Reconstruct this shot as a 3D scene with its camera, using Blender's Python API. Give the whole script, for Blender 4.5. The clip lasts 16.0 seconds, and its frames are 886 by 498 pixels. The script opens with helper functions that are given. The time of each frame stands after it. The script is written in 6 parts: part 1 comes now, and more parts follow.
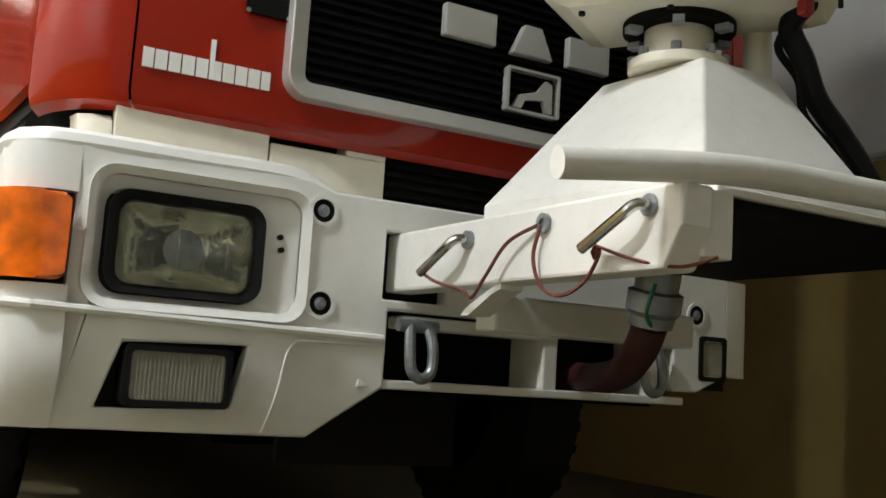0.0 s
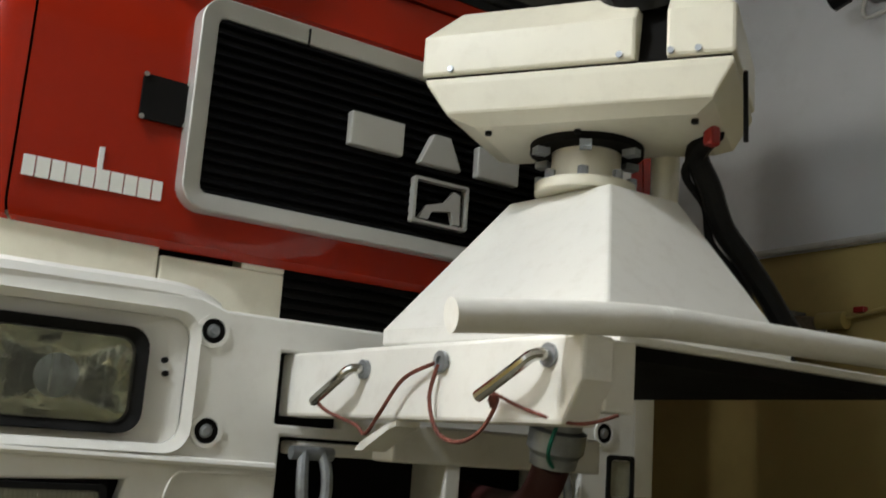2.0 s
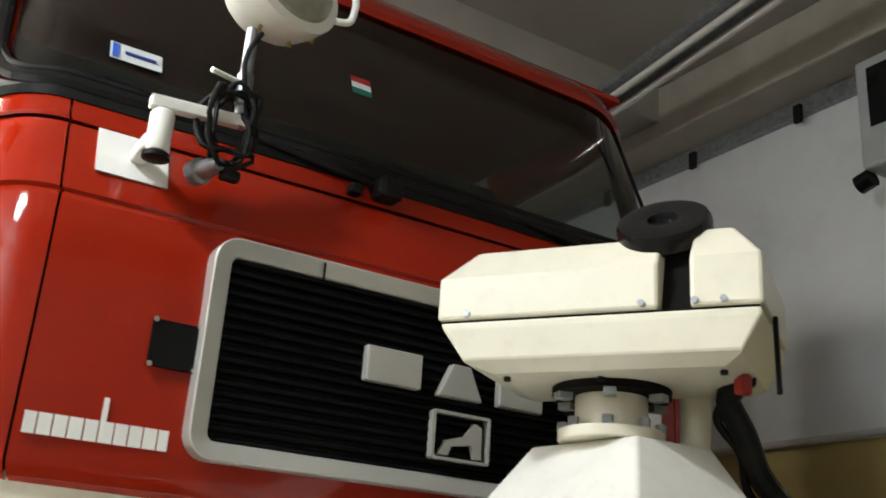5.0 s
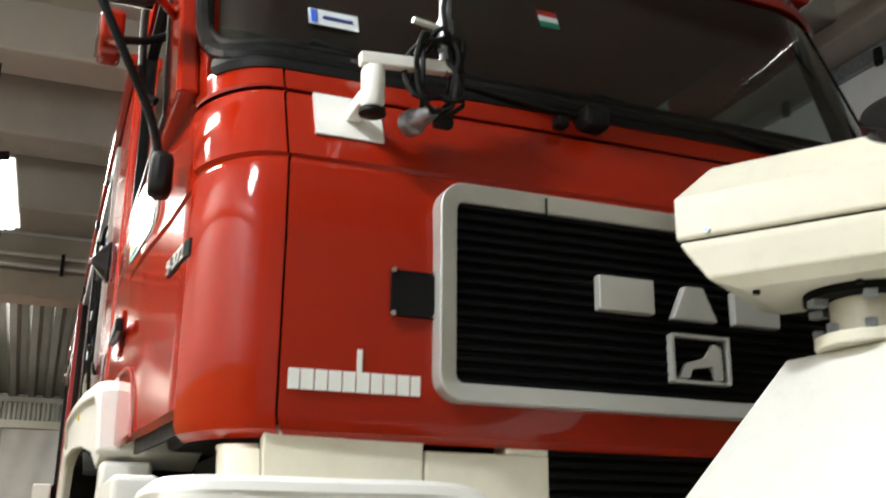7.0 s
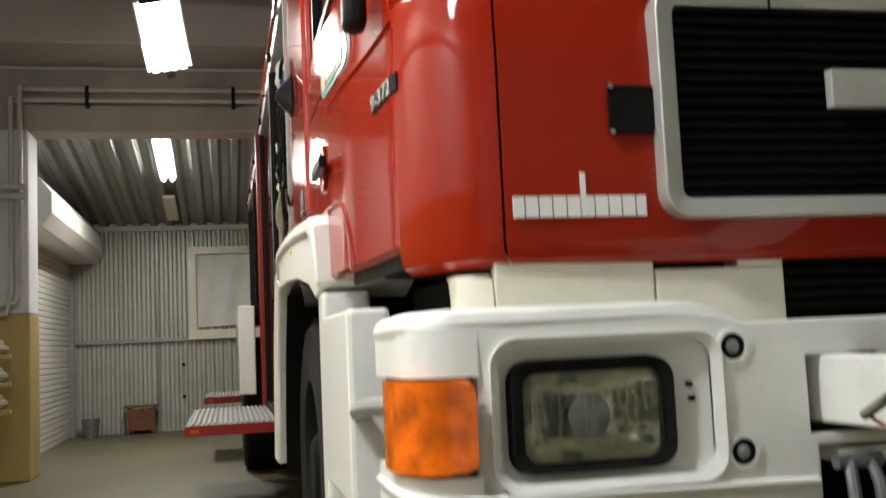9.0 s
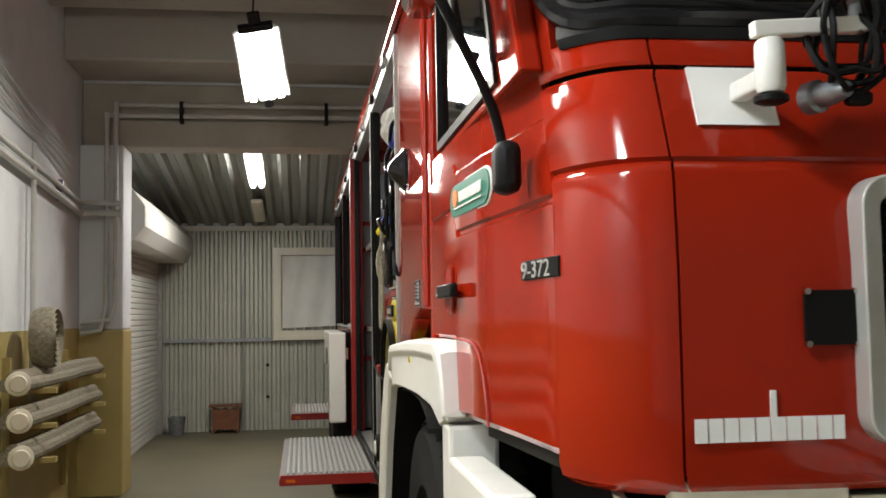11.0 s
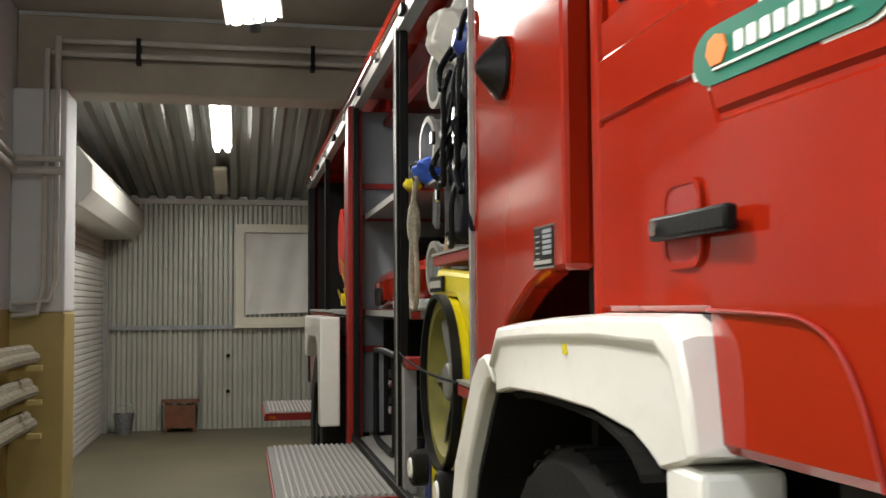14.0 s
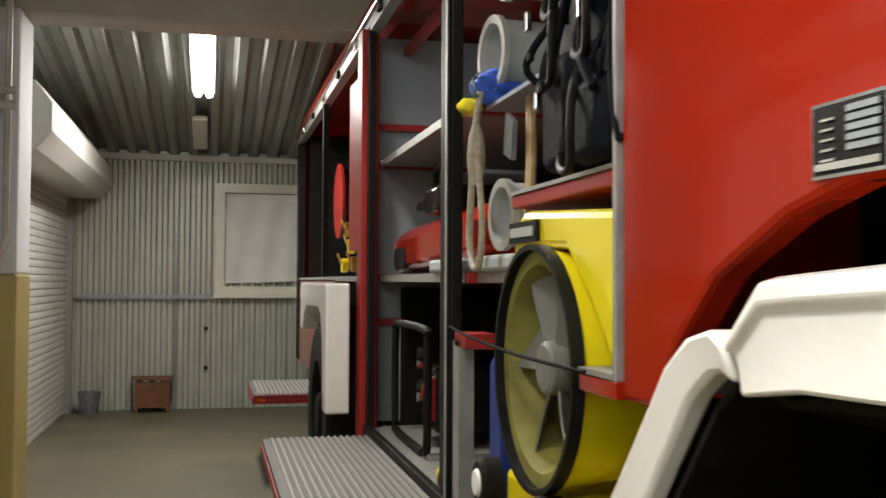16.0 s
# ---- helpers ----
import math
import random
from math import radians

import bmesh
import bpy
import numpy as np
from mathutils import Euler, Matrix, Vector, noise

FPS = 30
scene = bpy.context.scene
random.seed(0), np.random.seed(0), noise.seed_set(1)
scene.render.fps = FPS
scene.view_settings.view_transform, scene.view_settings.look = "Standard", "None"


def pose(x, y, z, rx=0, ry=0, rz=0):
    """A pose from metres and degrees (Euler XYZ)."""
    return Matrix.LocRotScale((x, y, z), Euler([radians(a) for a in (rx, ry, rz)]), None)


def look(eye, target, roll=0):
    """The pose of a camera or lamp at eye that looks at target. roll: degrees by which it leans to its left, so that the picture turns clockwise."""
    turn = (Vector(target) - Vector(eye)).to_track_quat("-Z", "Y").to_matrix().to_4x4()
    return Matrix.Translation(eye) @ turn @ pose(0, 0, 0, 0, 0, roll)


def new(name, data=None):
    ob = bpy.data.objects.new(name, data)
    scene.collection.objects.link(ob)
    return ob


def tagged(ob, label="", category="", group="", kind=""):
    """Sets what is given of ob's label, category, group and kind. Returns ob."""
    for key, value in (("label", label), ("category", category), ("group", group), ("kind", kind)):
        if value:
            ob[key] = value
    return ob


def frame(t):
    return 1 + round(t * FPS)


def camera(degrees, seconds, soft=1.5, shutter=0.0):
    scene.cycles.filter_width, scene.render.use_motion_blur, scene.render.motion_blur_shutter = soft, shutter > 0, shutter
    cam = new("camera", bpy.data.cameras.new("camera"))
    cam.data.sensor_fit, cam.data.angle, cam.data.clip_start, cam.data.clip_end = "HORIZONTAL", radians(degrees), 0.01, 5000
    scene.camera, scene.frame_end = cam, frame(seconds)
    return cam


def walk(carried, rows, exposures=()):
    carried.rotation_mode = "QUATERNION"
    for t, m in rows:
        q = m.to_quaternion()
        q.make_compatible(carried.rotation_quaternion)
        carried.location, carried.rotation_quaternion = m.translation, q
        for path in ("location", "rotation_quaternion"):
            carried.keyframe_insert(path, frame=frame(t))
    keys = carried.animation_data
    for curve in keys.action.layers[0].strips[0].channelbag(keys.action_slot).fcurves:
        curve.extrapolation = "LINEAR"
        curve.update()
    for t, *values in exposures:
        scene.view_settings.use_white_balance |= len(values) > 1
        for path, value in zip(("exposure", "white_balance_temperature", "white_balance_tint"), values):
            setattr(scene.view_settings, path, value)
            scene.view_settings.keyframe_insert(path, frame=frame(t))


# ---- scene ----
cam = camera(48.0, 16.0, shutter=0.5)
PATH = [
    (0, (-0.153, -2.036, 0.596), (0.814, -0.304, 0.854), 3.6),
    (0.5, (-0.138, -2.024, 0.606), (0.849, -0.309, 0.898), 3.5),
    (1, (-0.129, -2.014, 0.631), (0.888, -0.323, 0.957), 3.4),
    (1.5, (-0.112, -2.003, 0.679), (0.937, -0.337, 1.034), 3.6),
    (2, (-0.087, -1.997, 0.733), (0.994, -0.361, 1.126), 4.1),
    (2.5, (-0.066, -1.999, 0.769), (1.047, -0.398, 1.214), 4.6),
    (3, (-0.046, -1.999, 0.785), (1.091, -0.432, 1.285), 4.7),
    (3.2, (-0.039, -1.996, 0.793), (1.101, -0.437, 1.311), 4.6),
    (5.3, (-0.065, -1.975, 0.948), (0.856, -0.341, 1.644), 3.7),
    (5.5, (-0.076, -1.963, 0.951), (0.815, -0.316, 1.652), 3.3),
    (6, (-0.1, -1.939, 0.953), (0.719, -0.249, 1.641), 2.2),
    (6.5, (-0.137, -1.918, 0.935), (0.627, -0.187, 1.584), 1.2),
    (7, (-0.178, -1.9, 0.903), (0.527, -0.118, 1.474), 0.5),
    (7.5, (-0.238, -1.858, 0.83), (0.43, -0.039, 1.326), -0.1),
    (8, (-0.258, -1.851, 0.793), (0.332, 0.02, 1.181), -0.0),
    (8.5, (-0.271, -1.836, 0.787), (0.233, 0.08, 1.063), -0.5),
    (9, (-0.291, -1.82, 0.963), (0.138, 0.125, 1.148), -2.6),
    (9.5, (-0.31, -1.781, 1.233), (0.093, 0.167, 1.443), -0.8),
    (10, (-0.342, -1.75, 1.37), (0.015, 0.208, 1.572), 0.7),
    (10.2, (-0.358, -1.736, 1.411), (-0.032, 0.23, 1.584), 0.3),
    (12.3, (-0.493, -1.148, 1.423), (-0.218, 0.829, 1.542), -1.4),
    (12.5, (-0.505, -1.022, 1.407), (-0.234, 0.956, 1.532), -0.8),
    (13, (-0.553, -0.783, 1.403), (-0.275, 1.194, 1.52), -0.6),
    (13.5, (-0.634, -0.527, 1.382), (-0.253, 1.433, 1.498), -0.5),
    (14, (-0.67, -0.302, 1.365), (-0.276, 1.655, 1.479), -0.4),
    (14.5, (-0.7, -0.056, 1.357), (-0.335, 1.908, 1.463), -0.2),
    (15, (-0.729, 0.278, 1.332), (-0.307, 2.231, 1.427), 0.1),
    (15.5, (-0.764, 0.522, 1.323), (-0.282, 2.461, 1.398), 0.2),
    (16, (-0.769, 0.767, 1.313), (-0.319, 2.714, 1.378), 0.3),
]
walk(cam, [(t, look(eye, target, roll)) for t, eye, target, roll in PATH], [(0.0, -0.3), (3.0, -0.42), (5.5, 0.1), (6.5, 0.13), (8.0, -0.06), (9.0, -0.25), (10.0, -0.36), (12.5, -0.35), (14.0, -0.42), (16.0, -0.2)])

# ---- world, lamps ----
world = bpy.data.worlds.new("hall_world")
scene.world = world
world.use_nodes = True
wbg = world.node_tree.nodes["Background"]
wbg.inputs[0].default_value = (0.35, 0.4, 0.45, 1)
wbg.inputs[1].default_value = 0.02

LAMP_POWER = 85.0


def area_lamp(x, y, z, sx, sy, power, rx=0.0, ry=0.0, rz=0.0, colour=(1.0, 0.97, 0.9)):
    d = bpy.data.lights.new("tube_light", "AREA")
    d.shape, d.size, d.size_y, d.energy, d.color = "RECTANGLE", sx, sy, power, colour
    o = new("tube_light", d)
    o.matrix_world = pose(x, y, z, rx, ry, rz)
    return o


# ---- materials ----
def material(name, colour, rough=0.5, metal=0.0, var=0.12, scale=6.0, bump=0.0, bscale=60.0, coat=0.0, dirt=None, dirt_amount=0.0, dscale=2.5, spec=0.5):
    m = bpy.data.materials.new(name)
    m.use_nodes = True
    nt = m.node_tree
    b = nt.nodes["Principled BSDF"]
    b.inputs["Roughness"].default_value = rough
    b.inputs["Metallic"].default_value = metal
    b.inputs["Coat Weight"].default_value = coat
    b.inputs["Coat Roughness"].default_value = 0.06
    b.inputs["Specular IOR Level"].default_value = spec
    tc = nt.nodes.new("ShaderNodeTexCoord")
    n1 = nt.nodes.new("ShaderNodeTexNoise")
    n1.inputs["Scale"].default_value, n1.inputs["Detail"].default_value = scale, 6
    nt.links.new(tc.outputs["Object"], n1.inputs["Vector"])
    ramp = nt.nodes.new("ShaderNodeMapRange")
    ramp.inputs["From Min"].default_value, ramp.inputs["From Max"].default_value = 0.3, 0.7
    ramp.inputs["To Min"].default_value, ramp.inputs["To Max"].default_value = 1 - var, 1 + var
    nt.links.new(n1.outputs["Fac"], ramp.inputs["Value"])
    mul = nt.nodes.new("ShaderNodeVectorMath")
    mul.operation = "SCALE"
    mul.inputs[0].default_value = colour
    nt.links.new(ramp.outputs["Result"], mul.inputs["Scale"])
    out = mul.outputs["Vector"]
    if dirt:
        n2 = nt.nodes.new("ShaderNodeTexNoise")
        n2.inputs["Scale"].default_value, n2.inputs["Detail"].default_value, n2.inputs["Roughness"].default_value = dscale, 9, 0.65
        nt.links.new(tc.outputs["Object"], n2.inputs["Vector"])
        r2 = nt.nodes.new("ShaderNodeMapRange")
        r2.inputs["From Min"].default_value, r2.inputs["From Max"].default_value = 0.5, 0.72
        r2.inputs["To Max"].default_value = dirt_amount
        nt.links.new(n2.outputs["Fac"], r2.inputs["Value"])
        mix = nt.nodes.new("ShaderNodeMix")
        mix.data_type = "RGBA"
        nt.links.new(r2.outputs["Result"], mix.inputs["Factor"])
        nt.links.new(out, mix.inputs["A"])
        mix.inputs["B"].default_value = (*dirt, 1)
        out = mix.outputs["Result"]
    nt.links.new(out, b.inputs["Base Color"])
    rr = nt.nodes.new("ShaderNodeMapRange")
    rr.inputs["To Min"].default_value, rr.inputs["To Max"].default_value = max(0.02, rough * 0.8), min(1, rough * 1.2)
    nt.links.new(n1.outputs["Fac"], rr.inputs["Value"])
    nt.links.new(rr.outputs["Result"], b.inputs["Roughness"])
    if bump:
        n3 = nt.nodes.new("ShaderNodeTexNoise")
        n3.inputs["Scale"].default_value, n3.inputs["Detail"].default_value = bscale, 5
        nt.links.new(tc.outputs["Object"], n3.inputs["Vector"])
        bp = nt.nodes.new("ShaderNodeBump")
        bp.inputs["Strength"].default_value, bp.inputs["Distance"].default_value = bump, 0.01
        nt.links.new(n3.outputs["Fac"], bp.inputs["Height"])
        nt.links.new(bp.outputs["Normal"], b.inputs["Normal"])
    return m


def glowing(name, colour, strength):
    m = material(name, (0.8, 0.8, 0.8))
    b = m.node_tree.nodes["Principled BSDF"]
    b.inputs["Emission Color"].default_value = (*colour, 1)
    b.inputs["Emission Strength"].default_value = strength
    return m


RED = material("red_lacquer", (0.31, 0.0155, 0.004), 0.09, var=0.05, scale=3, coat=0.2, spec=0.25, bump=0.015, bscale=9, dirt=(0.24, 0.015, 0.006), dirt_amount=0.25)
RED_FRAME = material("red_frame_paint", (0.30, 0.014, 0.010), 0.4, var=0.1, scale=14, bump=0.05)
WHITE = material("white_lacquer", (0.84, 0.84, 0.80), 0.3, var=0.025, scale=3, coat=0.35, bump=0.015, bscale=25, dirt=(0.5, 0.46, 0.37), dirt_amount=0.12, dscale=16)
WHITE_WORN = material("white_worn_paint", (0.82, 0.81, 0.76), 0.36, var=0.025, scale=5, bump=0.04, bscale=45, dirt=(0.40, 0.35, 0.26), dirt_amount=0.13, dscale=26)
CREAM = material("cream_paint", (0.76, 0.73, 0.60), 0.3, var=0.025, scale=5, coat=0.3, bump=0.03, bscale=30, dirt=(0.4, 0.34, 0.23), dirt_amount=0.14, dscale=22)
BLACK = material("black_rubber", (0.008, 0.008, 0.008), 0.5, var=0.3, scale=20, bump=0.1, bscale=120, spec=0.15)
BLACK_GLOSS = material("black_plastic", (0.010, 0.010, 0.011), 0.14, var=0.2, coat=0.0, spec=0.25)
# near-black parts; also the shade under the monitor deck and behind the fan
DARK = material("dark_parts_and_shade", (0.006, 0.0055, 0.005), 0.9, var=0.4, scale=8, spec=0.15)
GRILLE = material("grille_slats", (0.005, 0.005, 0.006), 0.6, var=0.3, scale=12, spec=0.08)
SILVER = material("silver_paint", (0.50, 0.50, 0.47), 0.35, metal=0.35, var=0.05, scale=9, bump=0.03)
ALU = material("brushed_aluminium", (0.36, 0.36, 0.345), 0.5, metal=0.6, var=0.12, scale=18, bump=0.08, bscale=90)
CHROME = material("worn_chrome", (0.62, 0.62, 0.6), 0.16, metal=1.0, var=0.1, scale=25)
STEEL = material("galvanised_steel", (0.30, 0.32, 0.34), 0.4, metal=0.7, var=0.25, scale=30, bump=0.1)
GREY_PANEL = material("grey_panel", (0.28, 0.31, 0.34), 0.45, var=0.1, scale=5, dirt=(0.2, 0.2, 0.2), dirt_amount=0.3)
DUCT = material("grey_duct", (0.36, 0.38, 0.38), 0.5, var=0.1, bump=0.08)
GREEN = material("green_sticker", (0.004, 0.14, 0.09), 0.35, var=0.05)
ORANGE = material("orange_sticker", (0.8, 0.2, 0.03), 0.4)
YELLOW = material("yellow_housing", (0.78, 0.66, 0.01), 0.3, var=0.06, coat=0.3, bump=0.02)
# duct grey taken down for the shade that hub and blades sit in
FAN_SHADED = material("shaded_fan_grey", (0.15, 0.155, 0.14), 0.5, var=0.15, scale=12, bump=0.05)
# housing yellow darkened, with the shade inside the shroud put into the colour
YELLOW_SHADED = material("shaded_yellow_inside", (0.19, 0.175, 0.035), 0.7, var=0.25, scale=10)
BLUE = material("blue_cloth", (0.03, 0.10, 0.55), 0.7, var=0.25, scale=9, bump=0.5, bscale=14)
BLUE_DRUM = material("blue_drum", (0.01, 0.03, 0.2), 0.4, var=0.2)
STRAP = material("black_webbing", (0.004, 0.005, 0.008), 0.75, spec=0.12, var=0.4, scale=25, bump=0.4, bscale=50)
WOOD = material("brown_wood", (0.16, 0.06, 0.025), 0.6, var=0.3, scale=14, bump=0.2)
WOOD_HANDLE = material("ash_handle", (0.36, 0.25, 0.12), 0.5, var=0.2, scale=20)
ROPE = material("beige_rope", (0.36, 0.32, 0.25), 0.85, var=0.3, scale=70, bump=0.7, bscale=90)
CORD = material("red_brown_cord", (0.16, 0.045, 0.03), 0.8, var=0.4, scale=80, bump=0.5, bscale=140)
HOSE = material("canvas_hose", (0.25, 0.225, 0.165), 0.9, var=0.3, scale=40, bump=0.7, bscale=70)
BRASS = material("brass", (0.5, 0.33, 0.08), 0.3, metal=0.9, var=0.2)
# one aluminium in two tones: groove shade in STEP, lit ribs in TREAD
STEP = material("step_groove_shade", (0.11, 0.108, 0.103), 0.6, metal=0.2, var=0.12, scale=9, bump=0.1, bscale=60)
TREAD = material("step_rib_bright", (0.30, 0.295, 0.28), 0.55, metal=0.3, var=0.1, scale=10, bump=0.05)
WALL_WHITE = material("white_wall_paint", (0.70, 0.73, 0.75), 0.7, var=0.05, scale=2, bump=0.12, bscale=35, dirt=(0.4, 0.4, 0.38), dirt_amount=0.35, dscale=1.4)
WALL_YELLOW = material("yellow_wall_paint", (0.45, 0.36, 0.135), 0.45, var=0.06, scale=2, bump=0.1, bscale=30, dirt=(0.30, 0.23, 0.09), dirt_amount=0.4, dscale=1.8)
CEILING = material("grey_white_ceiling", (0.42, 0.40, 0.36), 0.85, var=0.1, scale=1.5, bump=0.2, bscale=25, dirt=(0.28, 0.26, 0.22), dirt_amount=0.4, dscale=1.2)
BEAM = material("grey_beam", (0.40, 0.37, 0.31), 0.85, var=0.12, scale=3, bump=0.25, bscale=30)
FLOOR = material("concrete_floor", (0.125, 0.112, 0.068), 0.6, var=0.2, scale=1.6, bump=0.2, bscale=40, dirt=(0.09, 0.08, 0.06), dirt_amount=0.7, dscale=0.9)
SHEET = material("corrugated_sheet", (0.46, 0.47, 0.41), 0.42, metal=0.3, var=0.1, scale=3, dirt=(0.25, 0.24, 0.2), dirt_amount=0.35, dscale=1.5)
SHEET_DARK = material("corrugated_roof_sheet", (0.30, 0.31, 0.28), 0.33, metal=0.55, var=0.15, scale=3)
SHUTTER = material("white_shutter", (0.62, 0.62, 0.57), 0.5, var=0.05, scale=4)
PIPE = material("painted_pipe", (0.52, 0.52, 0.49), 0.5, var=0.1, scale=8)
CLOTH = material("white_cloth", (0.80, 0.80, 0.76), 0.9, var=0.08, scale=3, bump=0.8, bscale=4)
TYRE = material("tyre_rubber", (0.012, 0.012, 0.012), 0.85, var=0.3, scale=18, bump=0.2, spec=0.2)
INDICATOR = material("orange_lens", (0.78, 0.135, 0.003), 0.1, var=0.45, scale=16, coat=0.6, bump=0.12, bscale=40)
REFLECTOR = material("lamp_reflector", (0.72, 0.72, 0.62), 0.09, metal=0.95, var=0.3, scale=12, bump=0.9, bscale=16)
FOG_GLASS = material("ribbed_lamp_glass", (0.30, 0.30, 0.24), 0.2, var=0.15, scale=20, coat=0.5)
INTERIOR = material("cab_interior", (0.02, 0.021, 0.022), 0.7, var=0.4, scale=4)
TUBE_GLOW = glowing("lit_tube", (1.0, 0.98, 0.92), 24.0)
TUBE_DEAD = material("unlit_tube", (0.62, 0.62, 0.58), 0.25, var=0.03)


def glass(name, tint, rough=0.03):
    m = bpy.data.materials.new(name)
    m.use_nodes = True
    b = m.node_tree.nodes["Principled BSDF"]
    b.inputs["Base Color"].default_value = (*tint, 1)
    b.inputs["Roughness"].default_value = rough
    b.inputs["Transmission Weight"].default_value = 1.0
    b.inputs["IOR"].default_value = 1.45
    return m


GLASS = glass("tinted_window_glass", (0.42, 0.47, 0.46))
LENS = glass("clear_lamp_glass", (0.93, 0.95, 0.9), 0.05)


# ---- mesh helpers ----
def put(name, bm, mat, parent=None, label="", smooth=True, bevel=0.0):
    bmesh.ops.remove_doubles(bm, verts=bm.verts, dist=1e-5)
    bmesh.ops.recalc_face_normals(bm, faces=bm.faces)
    me = bpy.data.meshes.new(name)
    bm.to_mesh(me)
    bm.free()
    me.materials.append(mat)
    if smooth:
        for p in me.polygons:
            p.use_smooth = True
        me.set_sharp_from_angle(angle=radians(32))
    ob = new(name, me)
    if bevel:
        md = ob.modifiers.new("bevel", "BEVEL")
        md.width, md.segments, md.limit_method, md.angle_limit = bevel, 2, "ANGLE", radians(40)
        md.harden_normals = False
    if parent:
        ob.parent = parent
    if label:
        ob["label"] = label
    return ob


part = put


def thing(name, label, category, group="", kind=""):
    return tagged(new(name), label, category, group, kind)


def box(bm, x0, x1, y0, y1, z0, z1, m=None):
    v = [bm.verts.new((x, y, z)) for x in (x0, x1) for y in (y0, y1) for z in (z0, z1)]
    for f in ((0, 1, 3, 2), (4, 6, 7, 5), (0, 4, 5, 1), (2, 3, 7, 6), (0, 2, 6, 4), (1, 5, 7, 3)):
        bm.faces.new([v[i] for i in f])
    if m:
        for q in v:
            q.co = m @ q.co
    return bm


def boxes(*rows):
    bm = bmesh.new()
    for r in rows:
        box(bm, *r)
    return bm


def cyl(bm, p, q, r, r2=None, n=20, caps=True):
    p, q = Vector(p), Vector(q)
    d = q - p
    m = Matrix.Translation((p + q) / 2) @ d.to_track_quat("Z", "Y").to_matrix().to_4x4()
    bmesh.ops.create_cone(bm, cap_ends=caps, segments=n, radius1=r, radius2=r if r2 is None else r2, depth=d.length, matrix=m)
    return bm


def cylinder(p, q, r, r2=None, n=20):
    return cyl(bmesh.new(), p, q, r, r2, n)


def smooth_path(pts, k=6):
    """A soft curve through the points."""
    P = [Vector(p) for p in pts]
    out = []
    for i in range(len(P) - 1):
        a, b, c, d = P[max(i - 1, 0)], P[i], P[i + 1], P[min(i + 2, len(P) - 1)]
        for j in range(k):
            t = j / k
            out.append(0.5 * (2 * b + (c - a) * t + (2 * a - 5 * b + 4 * c - d) * t * t + (3 * b - a - 3 * c + d) * t ** 3))
    return out + [P[-1]]


def tube(pts, r, n=10, soft=True, k=6, bm=None):
    bm = bm or bmesh.new()
    P = smooth_path(pts, k) if soft else [Vector(p) for p in pts]
    rings, up = [], Vector((0, 0, 1))
    for i, p in enumerate(P):
        d = (P[min(i + 1, len(P) - 1)] - P[max(i - 1, 0)]).normalized()
        a = d.cross(up)
        if a.length < 1e-3:
            a = d.cross(Vector((0, 1, 0)))
        a.normalize()
        b = a.cross(d).normalized()
        up = b
        rings.append([bm.verts.new(p + r * (math.cos(2 * math.pi * j / n) * a + math.sin(2 * math.pi * j / n) * b)) for j in range(n)])
    for u, v in zip(rings, rings[1:]):
        for j in range(n):
            bm.faces.new((u[j], u[(j + 1) % n], v[(j + 1) % n], v[j]))
    bm.faces.new(rings[0][::-1])
    bm.faces.new(rings[-1])
    return bm


def shell(rows, thick):
    """A curved plate: a grid of points, given thickness along its normals."""
    P = [[Vector(p) for p in r] for r in rows]
    h, w = len(P), len(P[0])
    bm = bmesh.new()
    front, back = [], []
    for i in range(h):
        fr, bk = [], []
        for j in range(w):
            u = P[i][min(j + 1, w - 1)] - P[i][max(j - 1, 0)]
            v = P[min(i + 1, h - 1)][j] - P[max(i - 1, 0)][j]
            n = u.cross(v)
            n = n.normalized() if n.length > 1e-9 else Vector((0, 1, 0))
            fr.append(bm.verts.new(P[i][j]))
            bk.append(bm.verts.new(P[i][j] - n * thick))
        front.append(fr)
        back.append(bk)
    for i in range(h - 1):
        for j in range(w - 1):
            bm.faces.new((front[i][j], front[i][j + 1], front[i + 1][j + 1], front[i + 1][j]))
            bm.faces.new((back[i][j], back[i + 1][j], back[i + 1][j + 1], back[i][j + 1]))
    rim = [(front[0][j], back[0][j]) for j in range(w)] + [(front[i][-1], back[i][-1]) for i in range(1, h)]
    rim += [(front[-1][j], back[-1][j]) for j in range(w - 2, -1, -1)] + [(front[i][0], back[i][0]) for i in range(h - 2, 0, -1)]
    for a, b in zip(rim, rim[1:] + rim[:1]):
        bm.faces.new((a[0], b[0], b[1], a[1]))
    return bm


def loft(rings, caps=True):
    bm = bmesh.new()
    V = [[bm.verts.new(p) for p in r] for r in rings]
    n = len(rings[0])
    for a, b in zip(V, V[1:]):
        for j in range(n):
            bm.faces.new((a[j], a[(j + 1) % n], b[(j + 1) % n], b[j]))
    if caps:
        bm.faces.new(V[0][::-1])
        bm.faces.new(V[-1])
    return bm


def prism(poly, axis, a, b):
    """A flat outline pushed along an axis: 'x' takes (y, z), 'y' takes (x, z), 'z' takes (x, y)."""
    put3 = {"x": lambda p, t: (t, p[0], p[1]), "y": lambda p, t: (p[0], t, p[1]), "z": lambda p, t: (p[0], p[1], t)}[axis]
    return loft([[put3(p, a) for p in poly], [put3(p, b) for p in poly]])


